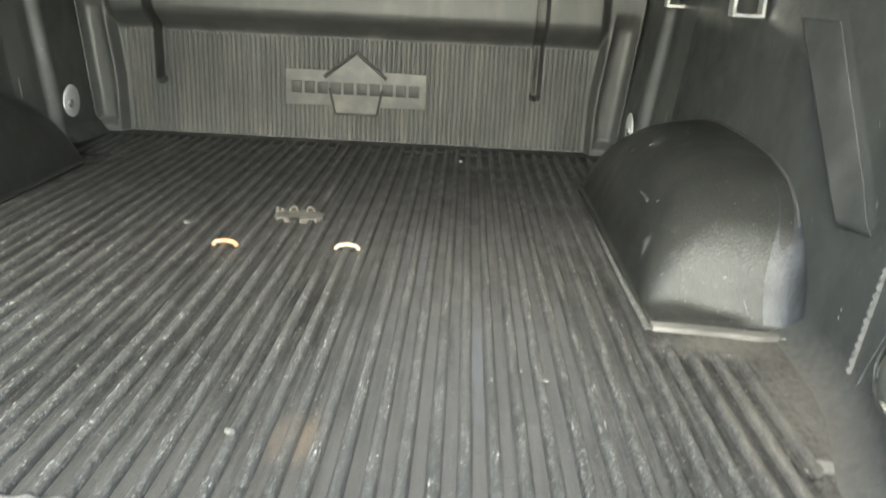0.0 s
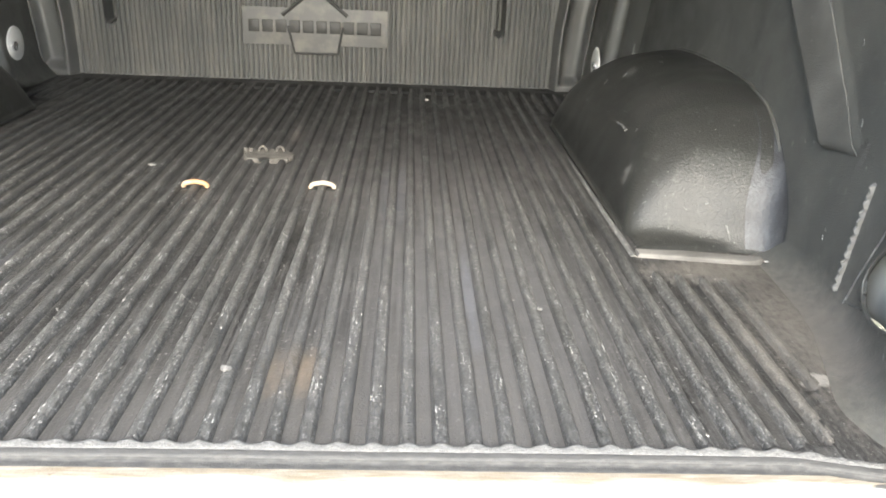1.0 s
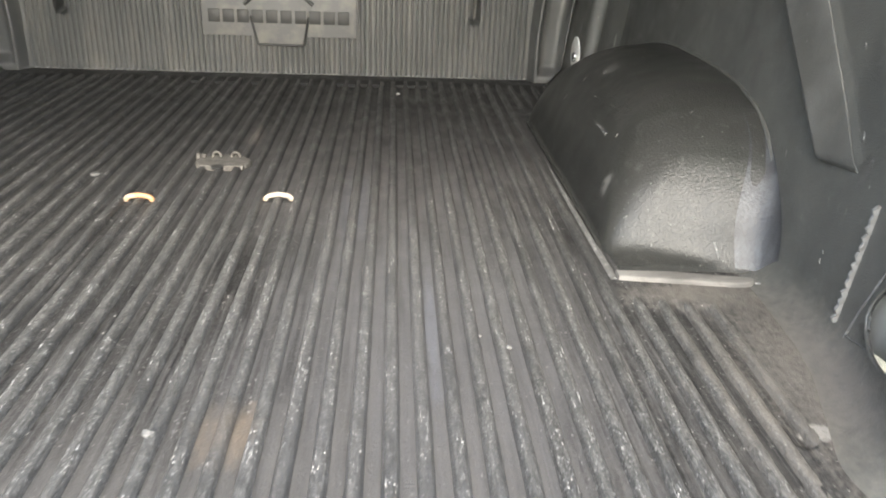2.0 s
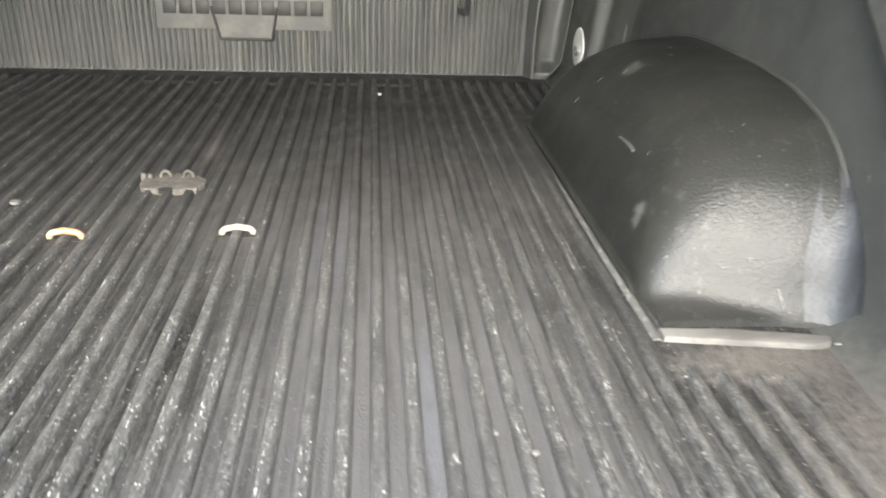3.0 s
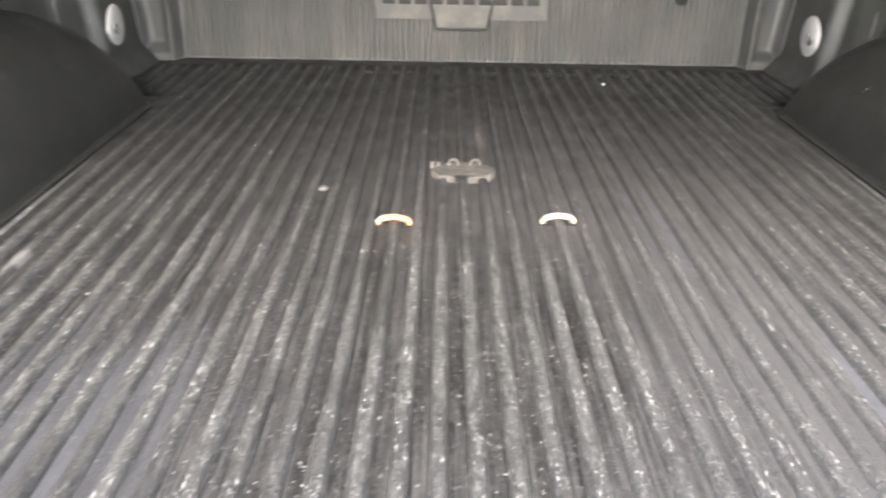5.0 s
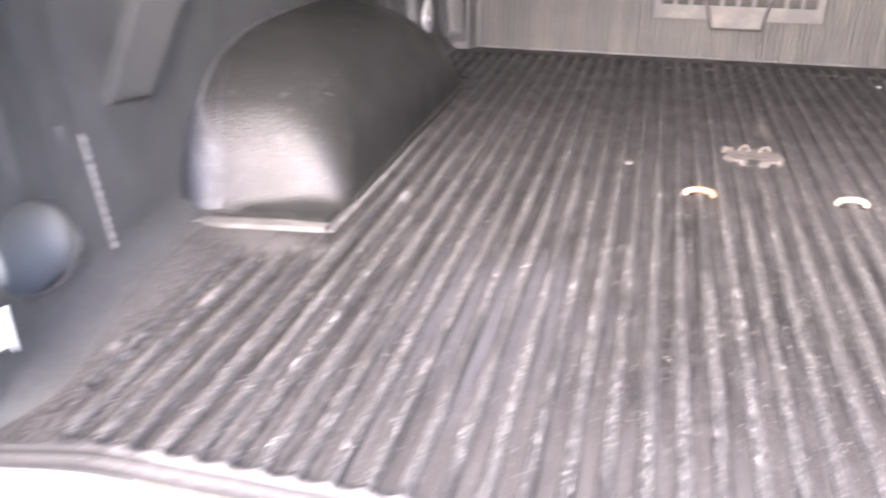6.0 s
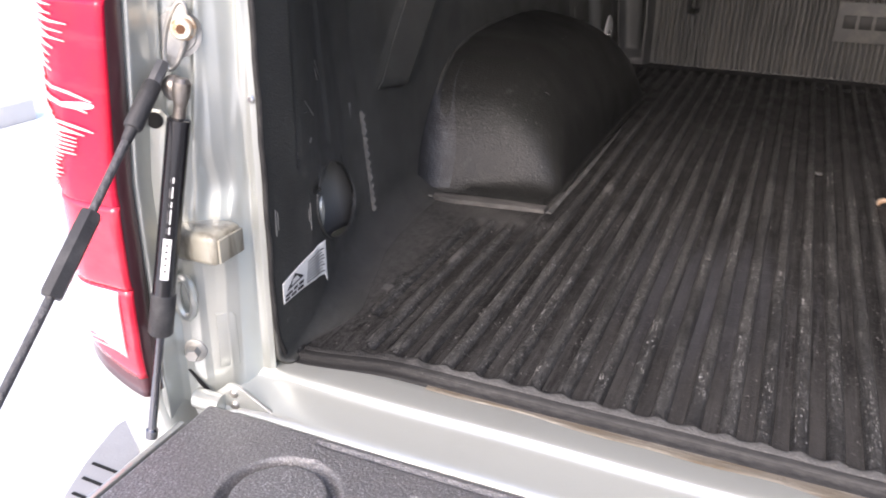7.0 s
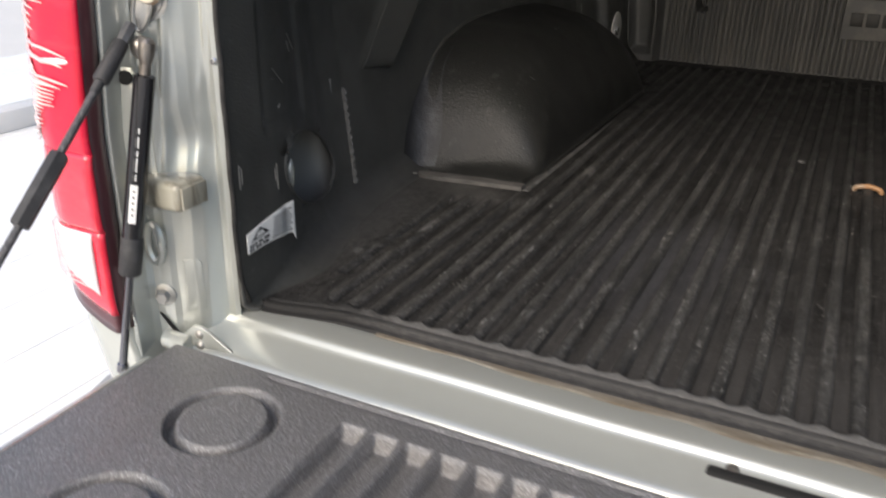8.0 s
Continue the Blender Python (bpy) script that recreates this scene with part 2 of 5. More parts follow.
M_RUST = material("rusty_paint", (0.21, 0.190, 0.158), 0.5, metal=0.2, bump=0.5, bump_scale=250, layers=(
    ((0.40, 0.37, 0.30), (30, 400, 60), 6, 0.52, 0.66, 0.7), ((0.15, 0.115, 0.075), (18, 160, 60), 6, 0.42, 0.66, 0.8), ((0.10, 0.07, 0.05), (60, 120, 60), 5, 0.62, 0.74, 0.7)))
M_STEEL = material("dull_steel", (0.50, 0.48, 0.44), 0.35, metal=0.85, bump=0.2, bump_scale=300, layers=(((0.25, 0.2, 0.15), (60, 60, 60), 5, 0.5, 0.75, 0.6),))
M_ZINC = material("zinc_plate", (0.42, 0.42, 0.41), 0.34, metal=0.8, bump=0.2, bump_scale=260, layers=(((0.42, 0.41, 0.38), (50, 50, 50), 5, 0.45, 0.7, 0.6),))
M_DUSTYZINC = material("crimped_steel", (0.16, 0.16, 0.165), 0.4, metal=0.6, bump=0.3)
M_JOINT_STEEL = material("brownish_steel", (0.26, 0.24, 0.22), 0.38, metal=0.8, bump=0.25, bump_scale=260, layers=(((0.12, 0.09, 0.07), (90, 90, 90), 5, 0.48, 0.7, 0.7),))
M_ROD = material("polished_rod", (0.20, 0.20, 0.215), 0.14, metal=0.95, bump=0.03)
M_RUSTDARK = material("dark_rust", (0.10, 0.045, 0.02), 0.8, bump=0.5)
M_CHROME = material("bright_steel", (0.75, 0.75, 0.75), 0.22, metal=0.9, bump=0.1)
M_HOOP = material("pale_rusty_steel", (0.255, 0.222, 0.180), 0.5, metal=0.1, bump=0.4, bump_scale=260, layers=(
    ((0.34, 0.19, 0.085), (50, 50, 90), 5, 0.48, 0.72, 0.6),),
    spots=(((0.33, 0.165, 0.068), (-0.100, 0.850, 0.0), (0.045, 0.05, 0.05), (60, 60, 60), 0.42, 0.75, 0.85),))
M_BOLT = material("rusty_bolt", (0.66, 0.60, 0.50), 0.4, metal=0.3, bump=0.3, layers=(((0.40, 0.20, 0.07), (120, 120, 120), 4, 0.45, 0.6, 0.8),))
M_DUSTY = material("dusty_steel", (0.060, 0.055, 0.049), 0.85, bump=0.8, bump_scale=220, layers=((DUST, (60, 60, 60), 6, 0.47, 0.68, 0.42), ((0.020, 0.018, 0.016), (80, 80, 80), 5, 0.52, 0.66, 0.8)))
M_STRUT = material("black_enamel", (0.012, 0.012, 0.014), 0.22, coat=0.4, bump=0.05)
M_RUBBER = material("black_rubber", (0.030, 0.030, 0.032), 0.6, bump=0.3, bump_scale=300, layers=(((0.10, 0.10, 0.10), (40, 40, 40), 5, 0.5, 0.75, 0.5),))
M_CABLE = material("cable_sheath", (0.055, 0.055, 0.060), 0.42, bump=0.9, bump_scale=330, layers=(((0.14, 0.14, 0.145), (260, 260, 160), 4, 0.50, 0.68, 0.6),))
M_GATE = material("gate_plastic", (0.092, 0.092, 0.094), 0.31, bump=0.65, bump_scale=340, relief=0.0026, spec=0.9, layers=(
    ((0.24, 0.235, 0.24), (430, 430, 430), 3, 0.50, 0.64, 0.7), ((0.50, 0.49, 0.50), (620, 620, 620), 3, 0.57, 0.65, 0.7), ((0.11, 0.105, 0.105), (8, 8, 8), 5, 0.45, 0.75, 0.6)))
M_RED = material("red_lens", (0.62, 0.010, 0.035), 0.10, coat=1.0, bump=0.10, bump_scale=90, layers=(((0.80, 0.05, 0.09), (12, 12, 30), 3, 0.4, 0.7, 0.5),))
M_PINK = material("pale_red_lens", (0.56, 0.008, 0.042), 0.24, coat=0.10, bump=0.12, bump_scale=70, layers=(((0.60, 0.012, 0.035), (30, 30, 12), 4, 0.42, 0.62, 0.7), ((0.70, 0.045, 0.075), (9, 9, 40), 4, 0.56, 0.74, 0.6)))
M_CLEAR = material("clear_lens", (0.80, 0.76, 0.77), 0.12, coat=1.0, bump=0.15, bump_scale=120)
M_FACET = material("lens_facet", (0.93, 0.66, 0.63), 0.08, metal=0.3, coat=1.0)
M_BEZEL = material("lamp_bezel", (0.085, 0.030, 0.036), 0.3, coat=0.5)
M_WAX = material("yellowed_plastic", (0.34, 0.325, 0.265), 0.30, coat=0.5, bump=0.2, layers=(((0.13, 0.11, 0.08), (70, 70, 14), 5, 0.48, 0.66, 0.8),))
M_WHITE = material("white_paper", (0.88, 0.88, 0.86), 0.5, bump=0.1, layers=(((0.55, 0.54, 0.52), (60, 60, 60), 4, 0.60, 0.80, 0.5),))
M_PLUG = material("white_plug", (0.56, 0.555, 0.54), 0.4, bump=0.1, layers=(((0.5, 0.48, 0.44), (40, 40, 40), 4, 0.5, 0.75, 0.5),))
M_INK = material("black_ink", (0.012, 0.012, 0.012), 0.6)
M_CHIP = material("pale_chip", (0.19, 0.186, 0.178), 0.6, bump=0.3)
M_CRUMB = material("grey_crumb", (0.085, 0.083, 0.080), 0.8, bump=0.3)
M_COVER = material("cover_underside", (0.05, 0.05, 0.05), 0.7, bump=0.4, bump_scale=300)
M_GREYBODY = material("grey_primer", (0.22, 0.22, 0.215), 0.45, metal=0.2, bump=0.1)
M_TILE = material("pale_floor_tile", (0.86, 0.85, 0.83), 0.25, bump=0.05, bump_scale=60, rnd=0.03, layers=(((0.76, 0.75, 0.73), (2, 2, 2), 5, 0.45, 0.75, 0.5),))
M_JOINT = material("tile_joint", (0.60, 0.59, 0.57), 0.8, bump=0.3, layers=(((0.66, 0.65, 0.63), (1.3, 1.3, 1.3), 5, 0.4, 0.7, 0.5),))
M_BAND = material("grey_floor_tile", (0.60, 0.585, 0.57), 0.35, bump=0.1, layers=(((0.50, 0.49, 0.47), (3, 3, 3), 5, 0.45, 0.75, 0.5),))
M_BUMPER = material("bumper_plastic", (0.32, 0.32, 0.325), 0.5, bump=0.3, bump_scale=300, layers=(((0.25, 0.25, 0.25), (10, 10, 10), 4, 0.5, 0.75, 0.5),))

# ---- helpers for meshes ----


def smooth(e0, e1, v):
    t = min(1.0, max(0.0, (v - e0) / (e1 - e0)))
    return t * t * (3 - 2 * t)


def lerp_table(table, v):
    """Straight lines through (place, value) pairs."""
    if v <= table[0][0]:
        return table[0][1]
    for (a, p), (b, q) in zip(table, table[1:]):
        if v <= b:
            return p + (q - p) * (v - a) / (b - a)
    return table[-1][1]


def link_mesh(name, mesh, mat, parent, label="", is_smooth=True):
    if mat:
        mesh.materials.append(mat)
    if is_smooth:
        mesh.polygons.foreach_set("use_smooth", [True] * len(mesh.polygons))
    ob = new(name, mesh)
    if parent:
        ob.parent = parent
    if label:
        ob["label"] = label
    return ob


def part(name, bm, mat, parent=None, label="", is_smooth=True):
    mesh = bpy.data.meshes.new(name)
    bmesh.ops.recalc_face_normals(bm, faces=bm.faces)
    bm.to_mesh(mesh)
    bm.free()
    ob = link_mesh(name, mesh, mat, parent, label, is_smooth)
    if is_smooth:
        mesh.set_sharp_from_angle(angle=radians(38))
    return ob


def grid(name, nu, nv, place, mat, parent=None, label="", thick=0.0, keep=None):
    """A sheet of nu x nv cells whose corners place(u, v) gives for 0 to 1."""
    verts = [place(i / nu, j / nv) for j in range(nv + 1) for i in range(nu + 1)]
    faces = []
    for j in range(nv):
        for i in range(nu):
            if keep is None or keep((i + 0.5) / nu, (j + 0.5) / nv):
                k = j * (nu + 1) + i
                faces.append((k, k + 1, k + nu + 2, k + nu + 1))
    mesh = bpy.data.meshes.new(name)
    mesh.from_pydata(verts, [], faces)
    mesh.update()
    ob = link_mesh(name, mesh, mat, parent, label)
    if thick:
        mod = ob.modifiers.new("thickness", "SOLIDIFY")
        mod.thickness, mod.offset = thick, -1
    return ob


def empty(name, at=(0, 0, 0)):
    ob = new(name)
    ob.location = at
    return ob


def bm_box(x0, x1, y0, y1, z0, z1, bevel=0.0, seg=2, bm=None):
    own = bm or bmesh.new()
    made = bmesh.ops.create_cube(own, size=1.0)["verts"]
    for v in made:
        v.co = Vector(((x0 + x1) / 2 + v.co.x * (x1 - x0), (y0 + y1) / 2 + v.co.y * (y1 - y0), (z0 + z1) / 2 + v.co.z * (z1 - z0)))
    if bevel:
        edges = {e for v in made for e in v.link_edges}
        bmesh.ops.bevel(own, geom=list(edges), offset=bevel, segments=seg, profile=0.5, affect="EDGES")
    return own


def bm_tube(points, radii, seg=14, bm=None, closed=False, caps=True):
    """A round bar along points; radii: one or one for each point."""
    own = bm or bmesh.new()
    pts = [Vector(p) for p in points]
    n = len(pts)
    rad = radii if isinstance(radii, (list, tuple)) else [radii] * n
    rings = []
    ref = None
    for i, p in enumerate(pts):
        a = pts[(i - 1) % n] if closed or i else p
        b = pts[(i + 1) % n] if closed or i < n - 1 else p
        d = (b - a).normalized()
        if ref is None:
            ref = d.orthogonal().normalized()
        ref = (ref - d * ref.dot(d)).normalized()
        side = d.cross(ref)
        rings.append([own.verts.new(p + (ref * math.cos(k * math.tau / seg) + side * math.sin(k * math.tau / seg)) * rad[i]) for k in range(seg)])
    pairs = list(zip(rings, rings[1:])) + ([(rings[-1], rings[0])] if closed else [])
    for r, s in pairs:
        for k in range(seg):
            own.faces.new((r[k], r[(k + 1) % seg], s[(k + 1) % seg], s[k]))
    if caps and not closed:
        own.faces.new(rings[0][::-1])
        own.faces.new(rings[-1])
    return own


def bm_lathe(profile, seg=28, m=None, bm=None):
    """Turns (radius, height) pairs round z, then lays the thing by m."""
    own = bm or bmesh.new()
    rings = []
    made = []
    for r, h in profile:
        if r < 1e-6:
            ring = [own.verts.new((0, 0, h))]
        else:
            ring = [own.verts.new((r * math.cos(k * math.tau / seg), r * math.sin(k * math.tau / seg), h)) for k in range(seg)]
        rings.append(ring)
        made += ring
    for r, s in zip(rings, rings[1:]):
        for k in range(seg):
            a, b, c, d = r[k % len(r)], r[(k + 1) % len(r)], s[(k + 1) % len(s)], s[k % len(s)]
            ring = list(dict.fromkeys((a, b, c, d)))
            if len(ring) > 2:
                own.faces.new(ring)
    if m:
        bmesh.ops.transform(own, matrix=m, verts=made)
    return own


def bm_prism(outline, depth, m=None, bevel=0.0, bm=None):
    """An outline of (u, v) pairs in the xy plane, drawn out by depth along z and laid by m."""
    own = bm or bmesh.new()
    low = [own.verts.new((u, v, 0)) for u, v in outline]
    top = [own.verts.new((u, v, depth)) for u, v in outline]
    n = len(outline)
    faces = [own.faces.new(low[::-1]), own.faces.new(top)]
    for k in range(n):
        faces.append(own.faces.new((low[k], low[(k + 1) % n], top[(k + 1) % n], top[k])))
    made = low + top
    if bevel:
        out = bmesh.ops.bevel(own, geom=[e for e in faces[1].edges], offset=bevel, segments=2, profile=0.5, affect="EDGES")
        made = list({v for f in own.faces for v in f.verts}) if bm is None else list({*made, *out["verts"]})
        made = [v for v in made if v.is_valid]
    if m:
        bmesh.ops.transform(own, matrix=m, verts=made)
    return own


def upright(x, y, z, turn=0.0):
    """Lays the xy plane upright, facing the tailgate: u to the right, v up, depth towards -y."""
    return Matrix.Translation((x, y, z)) @ Matrix.Rotation(turn, 4, "Z") @ Matrix.Rotation(radians(90), 4, "X")


# ---- ground ----
GROUND_Z = -0.82
ground = tagged(grid("ground", 60, 60, lambda u, v: (-300 + 600 * u, -300 + 600 * v, GROUND_Z - 0.006), M_JOINT), "pale tiled floor with thin grey joints, brightly lit", "floor", kind="structure")

# ---- the pickup ----
truck = tagged(empty("pickup_truck", (0, 0, GROUND_Z)), "silver-grey pickup truck with its tailgate folded down", "pickup truck")


def on_truck(ob):
    ob.matrix_parent_inverse = truck.matrix_basis.inverted()
    return ob


def tpart(name, bm, mat, label="", parent=None, is_smooth=True):
    ob = part(name, bm, mat, parent or truck, label, is_smooth)
    if parent is None:
        on_truck(ob)
    return ob


# cargo box: steel floor, sides and front panel under the liner
tpart("box_floor", bm_box(-0.98, 0.98, 0.02, 1.98, -0.09, -0.03, 0.004), M_PAINT)
tpart("front_panel", bm_box(-0.98, 0.98, 1.96, 2.02, -0.09, 0.52, 0.006), M_PAINT)
for s in (-1, 1):
    tpart("side_panel", bm_box(min(s * 0.985, s * 1.0), max(s * 0.985, s * 1.0), 0.02, 2.02, -0.45, 0.52, 0.006), M_PAINT)
    tpart("bed_rail", bm_box(min(s * 0.90, s * 1.0), max(s * 0.90, s * 1.0), -0.03, 2.02, 0.50, 0.53, 0.008), M_PAINT)
tpart("chassis", bm_box(-0.55, 0.55, 0.1, 2.4, -0.35, -0.10, 0.02), M_RUBBER)
cab = tpart("cab_back", bm_box(-0.85, 0.85, 2.06, 2.16, -0.3, 1.0, 0.05, 3), M_PAINT)
wheel_bm = lambda s: bm_lathe([(0.0, 0.0), (0.20, 0.0), (0.22, 0.02), (0.36, 0.0), (0.385, 0.03), (0.385, 0.20), (0.36, 0.23), (0.0, 0.23)], 40,
                              Matrix.Translation((s * 0.98 - (0.0 if s < 0 else 0.23), 1.03, GROUND_Z + 0.385)) @ Matrix.Rotation(radians(90), 4, "Y"))
for s in (-1, 1):
    tpart("wheel", wheel_bm(s), M_RUBBER, "black rubber tyre")

# sill at the rear of the box floor, section in (y, z)
SILL = ((0.055, -0.012), (0.036, -0.0085), (0.027, -0.0063), (0.006, -0.0058), (-0.006, -0.0062), (-0.0100, -0.0074), (-0.0128, -0.0098), (-0.0150, -0.0122),
        (-0.0180, -0.0140), (-0.024, -0.0158), (-0.036, -0.0192), (-0.048, -0.0225), (-0.058, -0.0255), (-0.064, -0.0300), (-0.066, -0.040), (-0.066, -0.16))


def sill_at(u, v):
    k = v * (len(SILL) - 1)
    i = min(int(k), len(SILL) - 2)
    (a, b), (c, d) = SILL[i], SILL[i + 1]
    t = k - i
    x = -0.80 + 1.60 * u
    return (x, a + (c - a) * t, b + (d - b) * t + 0.0006 * math.sin(x * 23))


sill = on_truck(grid("sill", 160, 39, sill_at, M_PAINT, truck, "glossy silver-grey painted tailgate sill", thick=-0.003))


def strip_at(u, v):
    x = -0.60 + 1.36 * u
    y = 0.0300 - (0.007 + 0.012 * smooth(-0.62, -0.20, x)) * v * (0.75 + 0.25 * math.sin(x * 9.0) * math.sin(x * 41))
    return (x, y, -0.0046 - (0.001 if v > 0.9 else 0))


tpart_rust = on_truck(grid("sealant_strip", 200, 6, strip_at, M_RUST, truck, "rust-stained yellowish strip along the sill"))
slot = tpart("latch_slot", bm_box(-0.228, -0.03, -0.0330, -0.0200, -0.0220, -0.0135, 0.0035, 3), M_DARK, "black slot cut in the sill")
tpart("sill_bump", bm_lathe([(0.0, 0.004), (0.004, 0.0035), (0.0065, 0.001), (0.007, -0.004)], 16, Matrix.Translation((-0.207, -0.0175, -0.0150))), M_DUSTY)

# rear pillar and jamb of the box, in plan (x outwards, y); the profile runs from the liner to the lamp
JAMB = ((0.776, 0.03), (0.766, 0.000), (0.763, -0.006), (0.768, -0.0095), (0.777, -0.008), (0.786, -0.026), (0.794, -0.036), (0.803, -0.041),
        (0.812, -0.047), (0.818, -0.053), (0.828, -0.057), (0.834, -0.062), (0.8365, -0.070), (0.8375, -0.092), (0.842, -0.094), (0.850, -0.05), (0.855, 0.03))


def jamb_at(s):
    def place(u, v):
        k = u * (len(JAMB) - 1)
        i = min(int(k), len(JAMB) - 2)
        (a, b), (c, d) = JAMB[i], JAMB[i + 1]
        t = k - i
        z = -0.16 + 0.68 * v
        x, y = a + (c - a) * t, b + (d - b) * t
        mid = smooth(0.77, 0.785, x) * (1 - smooth(0.80, 0.82, x))
        y += mid * (0.008 * math.exp(-((z - 0.205) / 0.026) ** 2) - 0.003 * smooth(0.12, 0.06, z))
        # two upright ridges pressed into the pillar
        for rx, tall in ((0.800 + 0.09 * (0.31 - z) * 0.9, 0.0045), (0.7755 + 0.07 * (0.31 - z), 0.0040)):
            if z > 0.15:
                y -= tall * math.exp(-((x - rx) / 0.0035) ** 2) * smooth(0.15, 0.19, z) * (1 - 0.6 * math.exp(-((z - 0.245) / 0.012) ** 2))
        x += 0.0025 * math.exp(-((z - 0.22) / 0.05) ** 2) * mid
        x -= 0.10 * max(0.0, z - 0.22) * smooth(0.822, 0.834, x)
        return (s * x, y, z)
    return place


for s in (-1, 1):
    on_truck(grid("rear_pillar", 150, 120, jamb_at(s), M_PAINT, truck, "silver-grey painted pillar with pressed ridges", thick=0.003 * s))

S = -1  # the side whose lamp, strut and cable are in view
# pressed panel, dimple, nut and holes of the pillar
tpart("pressed_plate", bm_prism([(-0.010, -0.032), (0.010, -0.032), (0.010, 0.026), (0.006, 0.031), (-0.010, 0.031)], 0.0020,
                                upright(-0.797, -0.0385, 0.040, radians(42)), 0.0008), M_PAINT)
tpart("dimple", bm_lathe([(0.0, 0.003), (0.003, 0.0022), (0.0045, 0.0)], 14, Matrix.Translation((-0.7665, -0.009, 0.288)) @ Matrix.Rotation(radians(90), 4, "X")), M_CHROME)
nut = tpart("hex_nut", bm_lathe([(0.0, 0.0), (0.013, 0.0), (0.013, 0.0015), (0.010, 0.003), (0.0, 0.003)], 24, upright(-0.8265, -0.0565, 0.028, radians(22))), M_ZINC)
tpart("nut_head", bm_lathe([(0.0, 0.0), (0.0075, 0.0), (0.0075, 0.0085), (0.0065, 0.0100), (0.0, 0.0100)], 6, upright(-0.8258, -0.0585, 0.028, radians(22))), M_ZINC, "", nut, False)
crack = tpart("drain_notch", bm_prism([(-0.012, 0.016), (-0.009, 0.016), (0.010, -0.010), (0.008, -0.012), (0.000, -0.004)], 0.001, upright(-0.823, -0.0570, -0.010, radians(22))), M_DARK)
# a bent bracket with a hole beside the strut
plate_pts = [(-0.012, -0.16), (-0.004, -0.16), (0.006, -0.02), (0.013, -0.006), (0.014, 0.008), (0.006, 0.018), (-0.006, 0.018), (-0.012, 0.012)]
brk = tpart("strut_bracket", bm_prism(plate_pts, 0.003, upright(-0.827, -0.0680, 0.268, radians(20)), 0.001), M_PAINT, "silver-grey bracket plate with a dark hole")
tpart("hole", bm_lathe([(0.0, 0.0), (0.0075, 0.0), (0.0075, 0.0012), (0.0, 0.0012)], 20, upright(-0.8262, -0.0716, 0.276, radians(20))), M_DARK, "", brk)

# striker block of the tailgate latch
striker = tpart("striker", bm_box(-0.832, -0.772, -0.075, -0.030, 0.140, 0.172, 0.007, 3), M_WAX, "yellowed translucent plastic latch block")
tpart("striker_cap", bm_box(-0.7718, -0.7690, -0.071, -0.034, 0.144, 0.168, 0.0012), M_WAX, "grey end cap", striker)
tpart("striker_screw", bm_lathe([(0.0, 0.003), (0.005, 0.003), (0.006, 0.0), (0.0, 0.0)], 16, upright(-0.822, -0.0750, 0.155)), M_STEEL, "", striker)

# hinge bracket at the sill's end
hinge = tpart("hinge", bm_prism([(-0.048, -0.012), (0.050, -0.012), (0.046, -0.008), (0.012, 0.014), (0.004, 0.018), (-0.006, 0.017), (-0.016, 0.010), (-0.026, 0.000), (-0.048, -0.004)], 0.004,
                                upright(-0.780, -0.0560, -0.018, radians(4)), 0.001), M_PAINT, "silver-grey tailgate hinge plate")
for dz in (-0.006, 0.008):
    tpart("hinge_rivet", bm_lathe([(0.0, 0.004), (0.003, 0.0034), (0.005, 0.001), (0.005, 0.0)], 16, upright(-0.779, -0.0600, -0.018 + dz, radians(4))), M_STEEL, "", hinge)
tpart("hinge_pin", bm_tube([(-0.822, -0.066, -0.023), (-0.79, -0.066, -0.023)], 0.011, 18), M_PAINT, "", hinge)

# tail lamp: plan outline round the corner, leaning in towards the top
LAMP = [(-0.839, -0.097), (-0.8385, -0.113)] + [(-0.842 - 0.01 * k, -0.1185 + 0.0002 * k) for k in range(4)]
LAMP += [(-0.878 - 0.060 * math.sin(a), -0.058 - 0.060 * math.cos(a)) for a in [radians(8 + 82 * k / 12) for k in range(13)]]
LAMP += [(-0.940, -0.02), (-0.944, 0.03), (-0.946, 0.08)]


def lamp_lean(z):
    return 0.10 * max(0.0, z - 0.22) + 0.06 * max(0.0, 0.05 - z)


def lamp_sheet(name, z0, z1, first, last, out, mat, parent, label="", rows=40, low=None):
    pts = LAMP[first:last]

    def place(u, v):
        k = u * (len(pts) - 1)
        i = min(int(k), len(pts) - 2)
        (a, b), (c, d) = pts[i], pts[i + 1]
        t = k - i
        x, y = a + (c - a) * t, b + (d - b) * t
        zlow = z0 + (low(x) if low else 0.0)
        z = zlow + (z1 - zlow) * v
        cx, cy = -0.86, 0.02
        dx, dy = x - cx, y - cy
        n = math.hypot(dx, dy)
        puff = out * (1 - 0.5 * (2 * abs(v - 0.5)) ** 8)
        return (x + dx / n * puff + lamp_lean(z), y + dy / n * puff, z)
    return on_or(grid(name, 48, rows, place, mat, parent, label, thick=-0.003), parent)


def on_or(ob, parent):
    return on_truck(ob) if parent is truck else ob


lamp = on_truck(tagged(grid("tail_lamp", 1, 1, lambda u, v: (-0.86 + 0.01 * u, 0.0, 0.1 + 0.01 * v), M_BEZEL, truck), "tall red tail lamp with a clear reversing lens"))
rise = lambda x: 0.035 * smooth(-0.84, -0.93, x) - 0.004
lamp_sheet("lamp_housing", 0.008, 0.50, 0, len(LAMP), 0.000, M_BEZEL, lamp, "dark maroon lamp surround", low=rise)
lamp_sheet("red_lens", 0.204, 0.385, 1, len(LAMP), 0.004, M_PINK, lamp, "glossy pale red upper lens", low=lambda x: 0.0)
